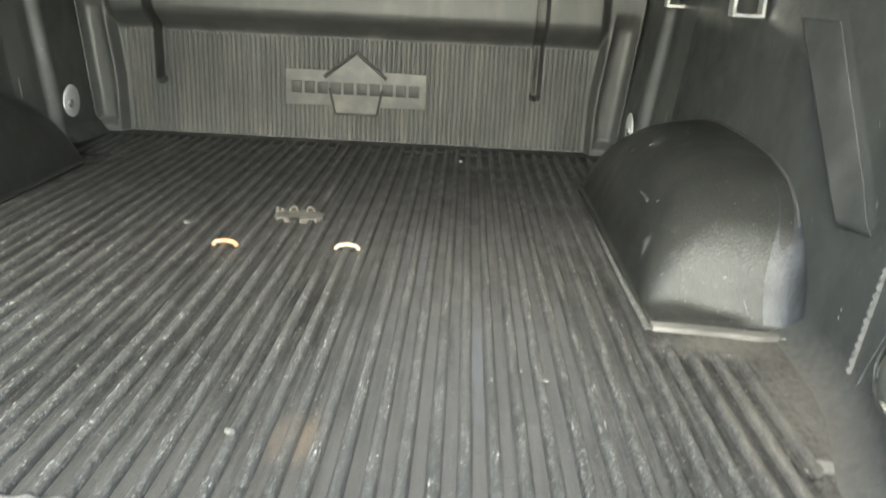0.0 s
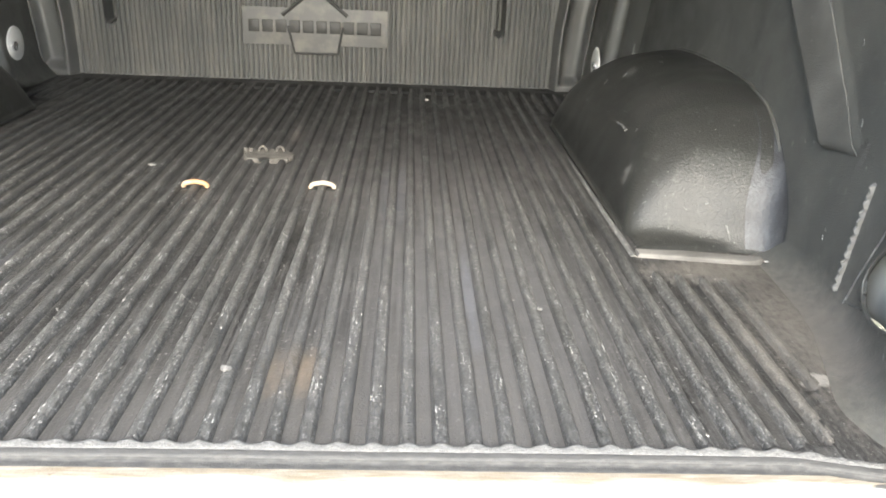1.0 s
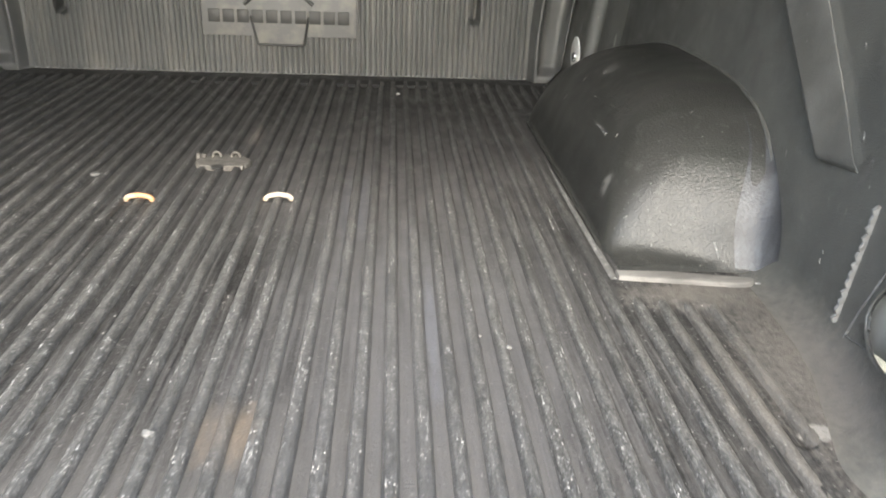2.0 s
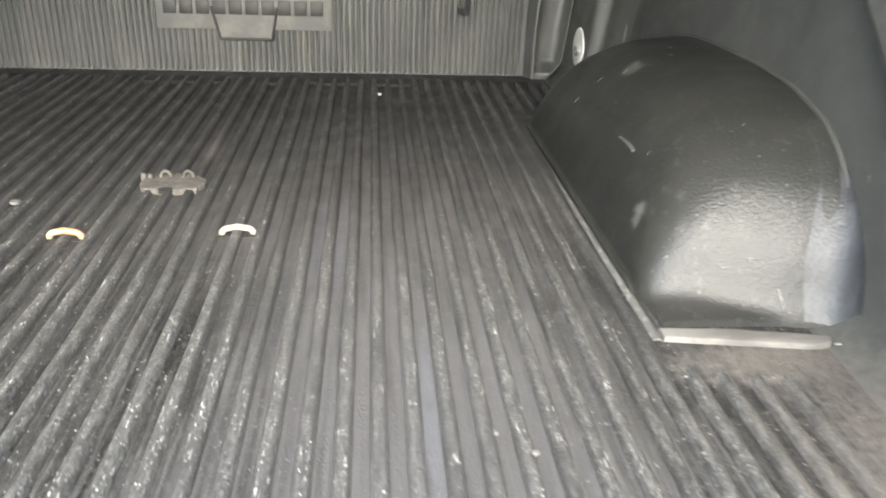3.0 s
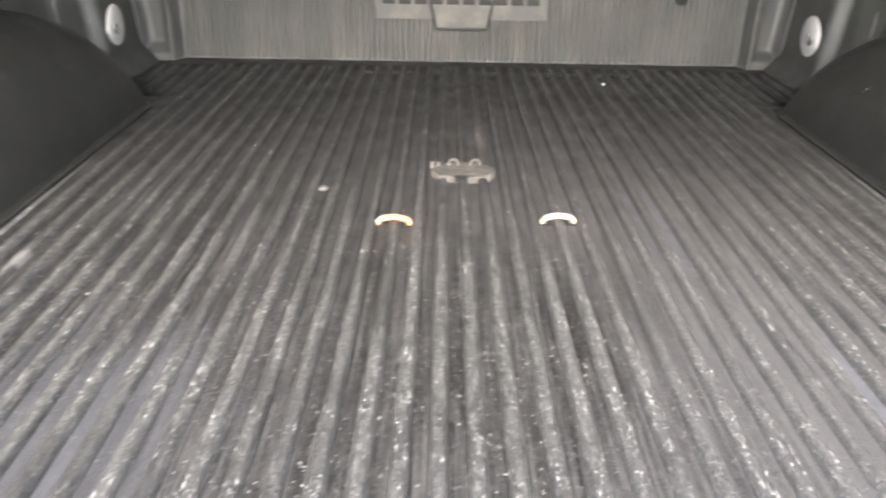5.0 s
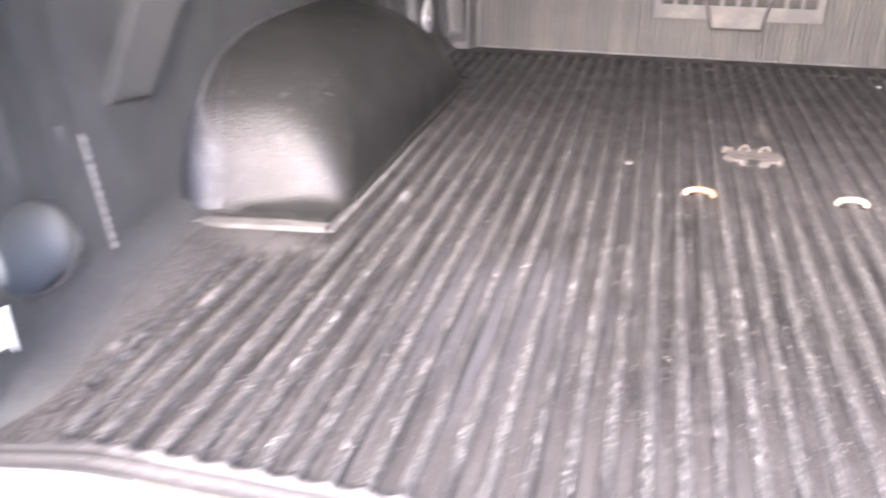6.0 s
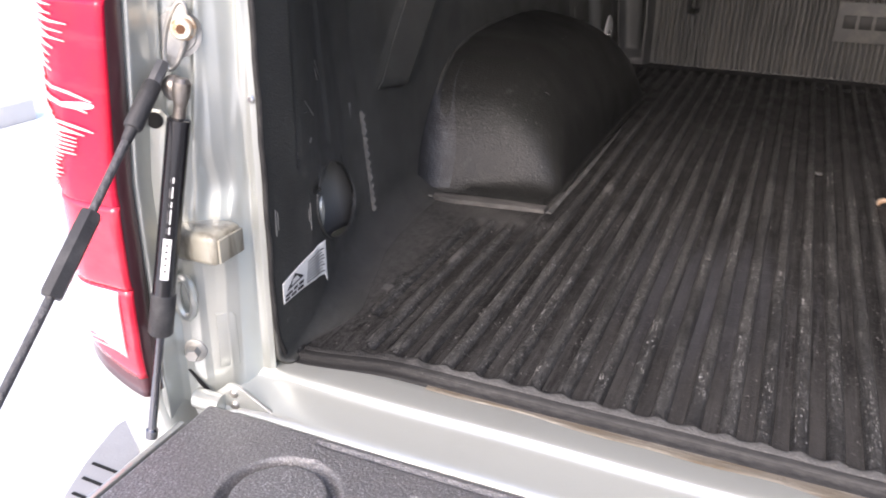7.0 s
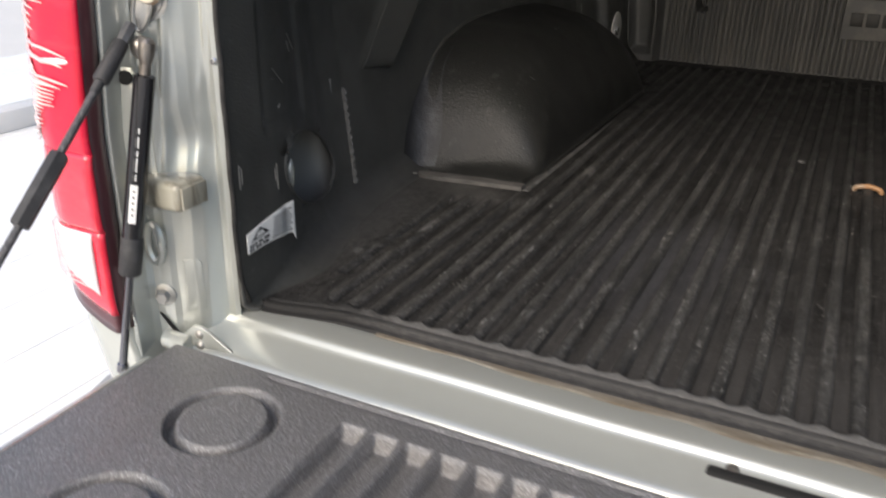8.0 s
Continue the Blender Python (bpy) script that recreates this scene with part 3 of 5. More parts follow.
lamp_sheet("lower_lens", 0.122, 0.206, 1, len(LAMP), 0.0046, M_RED, lamp, "glossy deep red lower lens", 16, low=lambda x: 0.0)
lamp_sheet("lower_rim", 0.030, 0.124, 1, len(LAMP), 0.0032, M_RED, lamp, "red rim round the clear lens", 12, low=rise)
lamp_sheet("clear_lens", 0.050, 0.120, 3, len(LAMP), 0.0062, M_CLEAR, lamp, "clear white reversing lens", 16, low=rise)
# moulded prisms in the lens, in fans round the corner
rng = random.Random(4)


def lens_point(w, z, out):
    """A place on the lens: w runs from the inner edge of the rear face (0) round the corner (1)."""
    if w < 0.35:
        x, y = -0.842 - 0.036 * w / 0.35, -0.118
    else:
        a = radians(8 + 80 * (w - 0.35) / 0.65)
        x, y = -0.878 - 0.060 * math.sin(a), -0.058 - 0.060 * math.cos(a)
    dx, dy = x + 0.86, y - 0.02
    n = math.hypot(dx, dy)
    return (x + dx / n * out + lamp_lean(z), y + dy / n * out, z)


for k in range(34):
    z = 0.206 + k * 0.0054
    lobe = abs(math.sin((z - 0.208) * 27.0))
    w0, w1 = 0.56 - 0.24 * lobe + rng.uniform(-0.05, 0.05), 0.98
    if k in (14, 15, 19, 21):
        w0 = 0.10 + 0.05 * (k % 3)
    dz = 0.012 * math.cos((z - 0.208) * 27.0)
    pts = [lens_point(w0 + (w1 - w0) * j / 8, z + dz * (1 - j / 8) ** 1.5 - 0.006 * (1 - j / 8), 0.0062) for j in range(9)]
    part("prism", bm_tube(pts, [0.0005, 0.0011] + [0.0014 + 0.0012 * (k % 3) / 2] * 6 + [0.0012], 5), M_FACET, lamp, "pale moulded prism in the red lens" if k == 0 else "")
# creamy bar in place of the glare patch on the lens
glint = [lens_point(0.06 + 0.36 * j / 6, 0.298 - 0.003 * j / 6, 0.0022) for j in range(7)]
part("bulb_window", bm_tube(glint, [0.0014, 0.0030, 0.0038, 0.0040, 0.0038, 0.0032, 0.0022], 10), M_CLEAR, lamp, "creamy bar for the glare patch on the red lens")
for k in range(11):
    z = 0.058 + k * 0.0056
    pts = [lens_point(0.10 + 0.85 * j / 6, z + 0.020 * j / 6 * (1 - k / 11), 0.0094) for j in range(7)]
    part("clear_prism", bm_tube(pts, 0.0007, 5), M_FACET, lamp, "pinkish line moulded in the clear lens" if k == 0 else "")

# quarter panel below and ahead of the lamp
QUARTER = [(-0.838, -0.02), (-0.840, -0.060), (-0.846, -0.098)] + [(-0.880 - 0.052 * math.sin(a), -0.055 - 0.052 * math.cos(a)) for a in [radians(10 + 80 * k / 10) for k in range(11)]]
QUARTER += [(-0.940, 0.0), (-0.955, 0.06), (-0.975, 0.16), (-0.99, 0.30)]


def quarter_at(u, v):
    k = u * (len(QUARTER) - 1)
    i = min(int(k), len(QUARTER) - 2)
    (a, b), (c, d) = QUARTER[i], QUARTER[i + 1]
    t = k - i
    top = 0.004 + rise(a + (c - a) * t) + 0.006
    z = -0.36 + (top + 0.36) * v
    return (a + (c - a) * t + 0.20 * max(0.0, 0.0 - z), b + (d - b) * t + 0.06 * max(0.0, -z), z)


on_truck(grid("quarter_panel", 60, 30, quarter_at, M_PAINT, truck, "silver-grey painted corner below the lamp", thick=-0.004))
on_truck(grid("side_quarter", 8, 30, lambda u, v: (-0.946 - 0.044 * smooth(0, 1, u), 0.06 + 0.24 * u, -0.05 + 0.55 * v), M_PAINT, truck, thick=0.004))

# rear bumper with a grooved step pad
bumper = tpart("rear_bumper", bm_box(-1.00, 1.00, -0.20, 0.02, -0.42, -0.215, 0.03, 4), M_BUMPER, "grey rear bumper with a grooved step pad")
end = bm_prism([(-0.90, -0.16), (-0.970, -0.16), (-0.995, -0.14), (-1.012, -0.112), (-1.025, -0.085), (-1.046, -0.034), (-1.067, 0.04), (-1.076, 0.10), (-0.90, 0.10)], 0.195, Matrix.Translation((0, 0, -0.40)), 0.012)
tpart("bumper_end", end, M_BUMPER, "grey plastic bumper corner", bumper)
for k in range(3):
    tpart("groove", bm_prism([(-0.040, 0.0), (0.040, 0.0), (0.040, 0.0045), (-0.040, 0.0045)], 0.0022,
                             Matrix.Translation((-0.977 - 0.010 * k, -0.088 + 0.026 * k, -0.2062)) @ Matrix.Rotation(radians(-2), 4, "Z")), M_DARK, "black groove", bumper)

# near-black block fills the gap, standing in for its shade
tpart("gap_seal", bm_box(-0.955, -0.86, -0.09, 0.06, -0.235, -0.165, 0.01), M_DARK, "dark block added for the shade between body and bumper", bumper)

# tailgate, folded down level
GATE_X, GATE_STEP = -0.535, 0.0347
gate = tpart("tailgate", bm_box(-0.806, 0.806, -0.640, -0.072, -0.070, -0.0305, 0.006, 3), M_PAINT, "silver-grey tailgate folded down with a black cover")
RIB_GATE = [GATE_X + GATE_STEP * k for k in range(32)]


def gate_at(u, v):
    x, y = -0.800 + 1.600 * u, -0.636 + 0.561 * v
    z = -0.0125
    if y > -0.105:  # corners cut at the hinge end
        cut = 0.5 * (y + 0.105)
        x = max(-0.800 + cut, min(0.800 - cut, x))
    edge = min(x + 0.800, 0.800 - x, y + 0.636, -0.075 - y)
    z -= 0.009 * (1 - smooth(0.0, 0.010, edge))
    for cx, cy in ((-0.652, -0.171), (-0.652, -0.320), (-0.652, -0.469), (0.652, -0.171), (0.652, -0.320), (0.652, -0.469)):
        r = math.hypot(x - cx, y - cy)
        z -= 0.0130 * (smooth(0.0425, 0.0460, r) - smooth(0.0505, 0.0550, r))
    z -= 0.0030 * (1 - smooth(0.0015, 0.0035, abs(y + 0.092))) * smooth(-0.67, -0.64, x) * (1 - smooth(0.64, 0.67, x))
    if -0.575 < x < 0.575:
        k = round((x - GATE_X) / GATE_STEP)
        if 0 <= k < 32:
            d = abs(x - RIB_GATE[k])
            z -= 0.0170 * (1 - smooth(0.0108, 0.0136, d)) * smooth(-0.530, -0.515, y) * (1 - smooth(-0.129, -0.121, y))
    return (x, y, z)


grid("gate_cover", 860, 250, gate_at, M_GATE, gate, "textured black plastic tailgate cover with ribs and rings", thick=0.004)
part("gate_edge", bm_box(-0.809, -0.8015, -0.636, -0.110, -0.034, -0.0185, 0.0025), M_PAINT, gate, "bright painted metal edge")

# gas strut that damps the tailgate
top, low = Vector((-0.7895, -0.074, 0.310)), Vector((-0.837, -0.122, -0.040))
way = (low - top)
strut = tpart("gas_strut", bm_tube([top + way * 0.075, top + way * 0.08, top + way * 0.55, top + way * 0.56], [0.008, 0.0105, 0.0105, 0.0095], 24), M_STRUT, "black gas strut with a white sticker")
part("strut_eye", bm_tube([top - way * 0.022, top - way * 0.012, top + way * 0.020, top + way * 0.035, top + way * 0.045, top + way * 0.08], [0.0050, 0.0080, 0.0080, 0.0064, 0.0056, 0.0056], 18), M_JOINT_STEEL, strut, "steel end fitting")
part("ball_stud", bm_lathe([(0.0, -0.012), (0.006, -0.0105), (0.0095, -0.006), (0.011, 0.0), (0.0095, 0.006), (0.005, 0.010), (0.0, 0.011)], 20, Matrix.Translation((-0.805, -0.066, 0.307))), M_JOINT_STEEL, strut, "dull steel ball stud")
part("strut_stem", bm_tube([(-0.812, -0.045, 0.304), (-0.806, -0.068, 0.304), (-0.790, -0.074, 0.303)], 0.005, 12), M_STEEL, strut)
part("collar", bm_tube([top + way * 0.55, top + way * 0.555, top + way * 0.665, top + way * 0.67], [0.0104, 0.0117, 0.0117, 0.0104], 24), M_RUBBER, strut, "grey-black plastic collar")
part("rod", bm_tube([top + way * 0.665, top + way * 0.97, top + way * 0.975, low], [0.0044, 0.0044, 0.0062, 0.0062], 16), M_ROD, strut, "dark polished rod")
# sticker and print run along the strut on the side that faces out of the box
facing = Vector((0.62, -0.76, 0.05)).normalized()
facing = (facing - way.normalized() * facing.dot(way.normalized())).normalized()
turned = Matrix.Rotation(radians(28), 3, way.normalized()) @ facing
across = way.normalized().cross(turned)


def on_strut(name, t0, t1, w0, w1, lift, mat, label=""):
    bm = bmesh.new()
    n = 6
    rows = []
    for t in (t0, t1):
        base = top + way * t
        row = []
        for j in range(n + 1):
            a = (w0 + (w1 - w0) * j / n)
            row.append(bm.verts.new(base + (turned * math.cos(a) + across * math.sin(a)) * (0.0105 + lift)))
        rows.append(row)
    for j in range(n):
        bm.faces.new((rows[0][j], rows[0][j + 1], rows[1][j + 1], rows[1][j]))
    return part(name, bm, mat, strut, label)


on_strut("sticker", 0.385, 0.50, -0.75, -0.05, 0.0004, M_WHITE, "white sticker with faint print")
for k in range(5):
    on_strut("print_bar", 0.40 + 0.018 * k, 0.406 + 0.018 * k, -0.50, -0.28, 0.0007, M_DUSTY)
for k, (a, b) in enumerate(((0.22, 0.235), (0.245, 0.275), (0.285, 0.30), (0.305, 0.345), (0.352, 0.372))):
    on_strut("print_bar", a, b, -0.52, -0.42, 0.0005, M_WHITE)
    on_strut("print_bar", a + 0.004, b - 0.002, -0.30, -0.22, 0.0005, M_PLATE)
# ring bracket behind the collar
part("loop", bm_tube([(-0.822 + 0.010 * math.cos(a), -0.066, 0.095 + 0.022 * math.sin(a)) for a in [k * math.tau / 28 for k in range(28)]], 0.0046, 8, closed=True), M_PAINT, strut, "silver-grey loop")

# check cable of the tailgate
c_top, c_low = Vector((-0.812, -0.058, 0.338)), Vector((-0.797, -0.455, -0.020))
cable_at = lambda t: c_top.lerp(c_low, t) + Vector((0, 0.002, -0.004)) * math.sin(math.pi * t)
cable = tpart("tailgate_cable", bm_tube([cable_at(k / 30) for k in range(2, 31)], 0.0038, 10), M_CABLE, "black sheathed steel tailgate cable")
part("upper_sleeve", bm_tube([cable_at(t) for t in (0.066, 0.069, 0.100, 0.147, 0.151, 0.153, 0.176)], [0.0066, 0.0078, 0.0080, 0.0082, 0.0074, 0.0052, 0.0044], 12), M_RUBBER, cable, "black rubber sleeve")
part("ferrule", bm_tube([cable_at(t) for t in (0.026, 0.030, 0.064, 0.068)], [0.0050, 0.0062, 0.0062, 0.0056], 6), M_DUSTYZINC, cable, "crimped steel ferrule")
part("lower_sleeve", bm_tube([cable_at(t) for t in (0.30, 0.305, 0.435, 0.44)], [0.0078, 0.0092, 0.0092, 0.0082], 6), M_RUBBER, cable, "black rubber stop sleeve")
eye_pose = upright(-0.807, -0.0525, 0.350, radians(24)) @ Matrix.Rotation(radians(-16), 4, "Z")
part("eye_plate", bm_prism([(0.0085 * math.cos(a), 0.032 * math.sin(a)) for a in [k * math.tau / 28 for k in range(28)]], 0.004, eye_pose, 0.0012), M_ZINC, cable, "flat steel eye")
part("eye_rim", bm_tube([eye_pose @ Vector((0.0085 * math.cos(a), 0.0300 * math.sin(a), 0.0042)) for a in [k * math.tau / 32 for k in range(32)]], 0.0020, 8, closed=True), M_ZINC, cable)
bolt = part("bolt", bm_lathe([(0.0, 0.0), (0.011, 0.0), (0.011, 0.004), (0.0095, 0.0050), (0.0095, 0.010), (0.0080, 0.012), (0.0040, 0.0122), (0.0035, 0.009), (0.0, 0.009)], 28, upright(-0.7965, -0.0540, 0.3575, radians(24))), M_BOLT, cable, "brass-coloured star bolt with rust")
part("washer", bm_lathe([(0.006, 0.0), (0.0225, 0.0), (0.0225, 0.002), (0.0185, 0.0022), (0.0180, 0.0040), (0.006, 0.0040)], 28, upright(-0.8115, -0.0470, 0.3515, radians(24))), M_ZINC, cable)
part("bolt_socket", bm_lathe([(0.0, 0.0004), (0.0042, 0.0004), (0.0042, -0.002), (0.0, -0.002)], 6, upright(-0.7965, -0.0540, 0.3575, radians(24)) @ Matrix.Translation((0, 0, 0.0124))), M_RUSTDARK, bolt, "dark rusty socket", False)

# ---- unseen cap over the box, roof height set to shade the inside ----
tagged(part("ceiling", bm_box(-0.92, 0.92, -0.03, 2.02, 0.92, 0.95, 0.012), M_COVER), "dark underside of the unseen cap roof over the box", "ceiling", kind="structure")
for name, s in (("wall_left", -1), ("wall_right", 1)):
    bm = bmesh.new()
    for y0, y1, z0, z1 in ((-0.03, 2.02, 0.53, 0.92),):
        bm_box(min(s * 0.90, s * 0.93), max(s * 0.90, s * 0.93), y0, y1, z0, z1, bm=bm)
    tagged(part(name, bm, M_COVER, is_smooth=False), "dark plain side of the unseen cap over the box", "wall", kind="structure")
tagged(part("wall_front", bm_box(-0.90, 0.90, 2.00, 2.03, 0.53, 0.92, 0.004), M_COVER), "dark front of the unseen cap over the box", "wall", kind="structure")

# ---- bed liner ----
liner = tagged(empty("bed_liner"), "black ribbed plastic bed liner, scuffed and dusty", "bed liner")
BASE_Z = -0.008
WALL = ((-0.01, 0.757), (0.0, 0.759), (0.08, 0.7645), (0.12, 0.7735), (0.20, 0.797), (0.25, 0.811), (0.30, 0.826), (0.37, 0.838), (0.50, 0.846), (1.540, 0.846), (1.600, 0.824), (1.638, 0.818), (1.648, 0.792), (1.658, 0.786), (1.95, 0.786))


def slant(z):
    """Near and far edge of the slanted panel at height z."""
    return 0.452 + 1.10 * (z - 0.221), 0.510 + 1.26 * (z - 0.178)


def wall_x(y, z):
    """Half the inner width of the liner at y and height z."""
    lean = 0.12 * smooth(0.05, 0.33, y) * max(0.0, z)
    x = lerp_table(WALL, y) + lean
    # slanted panel whose face turns towards the tailgate
    near, far = slant(z)
    ramp = min(1.0, max(0.0, (y - near) / (far - near)))
    x -= (0.003 + 0.010 * ramp) * smooth(near - 0.009, near + 0.009, y) * (1 - smooth(far - 0.006, far + 0.012, y)) * smooth(0.188, 0.200, z - 0.20 * (0.49 - y))
    # shallow step above the opening
    x += 0.005 * smooth(0.058, 0.066, y) * (1 - smooth(0.20, 0.215, y)) * smooth(0.200, 0.210, z + 0.10 * y)
    return x


def foot_r(y):
    """Radius of the rounded foot of the side wall: tight at the tailgate."""
    return 0.010 + 0.038 * smooth(0.03, 0.16, y)


HOLE = (0.206, 0.110, 0.101, 0.051)
SHEAR = 0.29  # the opening leans


def side_at(s):
    def place(u, v):
        start = -0.008 + 0.018 * max(0.0, 1 - v / 0.24) ** 2
        y = start + (1.920 - start) * u
        if v < 0.16:
            a = v / 0.16 * math.pi / 2
            r = foot_r(y)
            z = -0.001 + r * (1 - math.cos(a))
            return (s * (wall_x(y, r) - r * (1 - math.sin(a))), y, z)
        z = -0.001 + foot_r(y) + (0.50 - foot_r(y)) * (v - 0.16) / 0.84
        # corners of the sheet are drawn onto the rim of the oval opening
        e = Vector(((y - HOLE[0]) / HOLE[2], (z - HOLE[1] + SHEAR * (y - HOLE[0])) / HOLE[3]))
        n = e.length
        if 0.80 < n < 1.20:
            y = HOLE[0] + e.x / n * HOLE[2]
            z = HOLE[1] + e.y / n * HOLE[3] - SHEAR * (y - HOLE[0])
        return (s * wall_x(y, z), y, z)
    return place


def off_hole(u, v):
    if v < 0.16:
        return True
    y = -0.008 + 1.928 * u
    z = -0.001 + foot_r(y) + (0.50 - foot_r(y)) * (v - 0.16) / 0.84
    return ((y - HOLE[0]) / HOLE[2]) ** 2 + ((z - HOLE[1] + SHEAR * (y - HOLE[0])) / HOLE[3]) ** 2 > 1.0


YC, HALF, TALL, XIN = 1.03, 0.464, 0.256, 0.630
ARCH = ((-0.01, -0.03), (0.0, 0.0), (0.012, 0.048), (0.036, 0.098), (0.070, 0.144), (0.110, 0.178), (0.17, 0.211), (0.27, 0.238), (0.36, 0.246), (0.464, 0.248))


def soft_least(a, b, k):
    h = min(1.0, max(0.0, 0.5 + 0.5 * (b - a) / k))
    return b + (a - b) * h - k * h * (1 - h)


def housing_z(x, y):
    """Height of the wheel housing over x (from the middle) and y."""
    # the rear face sweeps round to the inner side, with a flat facet beside the wall
    sweep = 0.018 + 0.185 * (max(0.0, 0.815 - max(x, XIN)) / 0.185) ** 1.7
    back = soft_least(sweep, max(0.0, 0.018 * (0.85 - x) / 0.05), 0.010)
    d = HALF - abs(y - YC) - back
    arch = sum(lerp_table(ARCH, d + o) for o in (-0.012, -0.006, 0.0, 0.006, 0.012)) / 5
    t = min(1.0, max(0.0, (0.85 - x) / (0.85 - XIN)))
    dome = TALL * math.sqrt(max(0.0, 1 - t * t)) ** 1.15 + 0.022 * (1 - t)
    main = soft_least(arch, dome, 0.110)
    d0 = HALF - abs(y - YC)
    skirt = 0.045 * smooth(-0.005, 0.16, d0) * smooth(XIN - 0.004, XIN + 0.085, x) + 0.010 * smooth(0.0, 0.02, d0) * smooth(XIN - 0.002, XIN + 0.012, x)
    return BASE_Z - soft_least(-main, -skirt, 0.055)


for s in (-1, 1):
    grid("side_wall", 340, 84, side_at(s), M_LINER, liner, "black pebbled plastic side wall", thick=-0.004 * s, keep=off_hole)
    ring_pts = [(HOLE[0] + HOLE[2] * math.cos(a), HOLE[1] + HOLE[3] * math.sin(a) - SHEAR * HOLE[2] * math.cos(a)) for a in [k * math.tau / 48 for k in range(48)]]
    rim = bm_tube([(s * (wall_x(y, z) - 0.0004), y, z) for y, z in ring_pts], 0.0022, 8, closed=True)
    part("hole_rim", rim, M_LINER, liner, "trimmed edge of the oval opening")
    # grey body pocket that shows through the opening
    on_truck(grid("tie_down_pocket", 24, 24, lambda u, v: (s * (wall_x(HOLE[0] + 0.125 * (2 * u - 1), HOLE[1]) + 0.008 + 0.060 * (1 - (2 * u - 1) ** 2) ** 0.5 * (1 - 0.5 * (2 * v - 1) ** 2)), HOLE[0] + 0.125 * (2 * u - 1), HOLE[1] + 0.09 * (2 * v - 1)),
                  M_GREYBODY, truck, "grey painted pocket behind the liner", thick=0.002))
    # crescent tube stands in for a highlight inside the opening
    arc = [math.pi + 0.75 * (k / 12 - 0.5) for k in range(13)]
    crescent = bm_tube([(s * (wall_x(HOLE[0] - HOLE[2], HOLE[1]) + 0.009), HOLE[0] + 0.80 * HOLE[2] * math.cos(a), HOLE[1] - 0.012 + HOLE[3] * math.sin(a) - SHEAR * HOLE[2] * math.cos(a)) for a in arc],
                       [0.0008 + 0.0052 * math.sin(math.pi * k / 12) for k in range(13)], 8)
    on_truck(part("pocket_edge", crescent, M_PAINT, truck, "added bright crescent for the highlight at the pocket rim"))
    part("edge_trim", bm_tube([(s * (wall_x(-0.008, 0.012 + 0.02 * k) + 0.0005 + 0.0007 * math.sin(k * 1.7)), -0.009 + 0.014 * max(0.0, 1 - k / 3) ** 2, 0.008 + 0.02 * k) for k in range(25)], 0.0028, 8), M_LIPEDGE, liner, "grey trimmed edge of the side wall")
    # sawn flange with teeth
    teeth = bmesh.new()
    n = 13
    outer, inner_ = [], []
    for k in range(n * 2 + 1):
        z = 0.032 + 0.148 * k / (2 * n)
        x = wall_x(0.368, z)
        tip = 0.0080 if k % 2 else 0.0050
        outer.append((x - tip, 0.366 + 0.0012 * math.sin(k * 2.1), z))
        inner_.append((x + 0.002, 0.368, z))
    low_v = [teeth.verts.new((s * x, y, z)) for x, y, z in outer]
    in_v = [teeth.verts.new((s * x, y, z)) for x, y, z in inner_]
    low_b = [teeth.verts.new((s * x, y + 0.004, z)) for x, y, z in outer]
    in_b = [teeth.verts.new((s * x, y + 0.004, z)) for x, y, z in inner_]
    for k in range(2 * n):
        teeth.faces.new((low_v[k], low_v[k + 1], in_v[k + 1], in_v[k]))
        teeth.faces.new((low_b[k], low_b[k + 1], low_v[k + 1], low_v[k]))
        teeth.faces.new((in_b[k], in_b[k + 1], low_b[k + 1], low_b[k]))
    part("sawn_flange", teeth, M_CHIP, liner, "pale rough-sawn edge of the liner wall", False)
    # lighter face of the slanted panel
    def slant_at(u, v):
        z = 0.196 + 0.26 * v
        near, far = slant(z)
        y = near + 0.010 + (far - near - 0.018) * u
        z -= 0.012 * u * (1 - v)
        return (s * (wall_x(y, z) - 0.0012), y, z)

    grid("slanted_panel", 24, 50, slant_at, M_SLANT if s > 0 else M_LINER, liner, "lighter slanted panel of the side wall" if s > 0 else "", thick=0.0008 * s)
    # wheel housing
    def house_at(u, v):
        y = YC - HALF + 2 * HALF * u
        x = 0.93 - 0.08 * v / 0.12 if v < 0.12 else 0.85 - (0.85 - XIN + 0.006) * math.sin((v - 0.12) / 0.88 * math.pi / 2)
        return (s * x, y, housing_z(x, y))

    grid("wheel_housing", 220, 72, house_at, M_HOUSING, liner, "black plastic wheel housing with a pebbled sheen", thick=0.004 * s)
    seam = [YC - HALF + 0.004 + (2 * HALF - 0.008) * k / 80 for k in range(81)]
    part("arch_bead", bm_tube([(s * (wall_x(y, housing_z(0.85, y)) - 0.002), y, housing_z(0.85, y) + 0.001) for y in seam], 0.0030, 8), M_LINER, liner, "rounded seam where the housing meets the wall")

    # hollow corner where the rear face of the housing runs into the wall
    def face_y(x, z):
        lo, hi = YC - HALF - 0.02, YC
        for _ in range(26):
            mid = (lo + hi) / 2
            lo, hi = (lo, mid) if housing_z(x, mid) > z else (mid, hi)
        return hi

    def hollow_at(u, v):
        z = 0.006 + 0.204 * u
        w = 0.042 * (1 - 0.95 * smooth(0.05, 0.21, z))
        xw = 0.846 + 0.12 * z
        yc = face_y(0.846, z)
        p, c, q = (xw - 0.0008, yc - 0.8 * w), (xw - 0.001, yc), (xw - w - 0.12 * z, face_y(0.846 - w, z) - 0.0008)
        a, b, d = (1 - v) ** 2, 2 * v * (1 - v), v * v
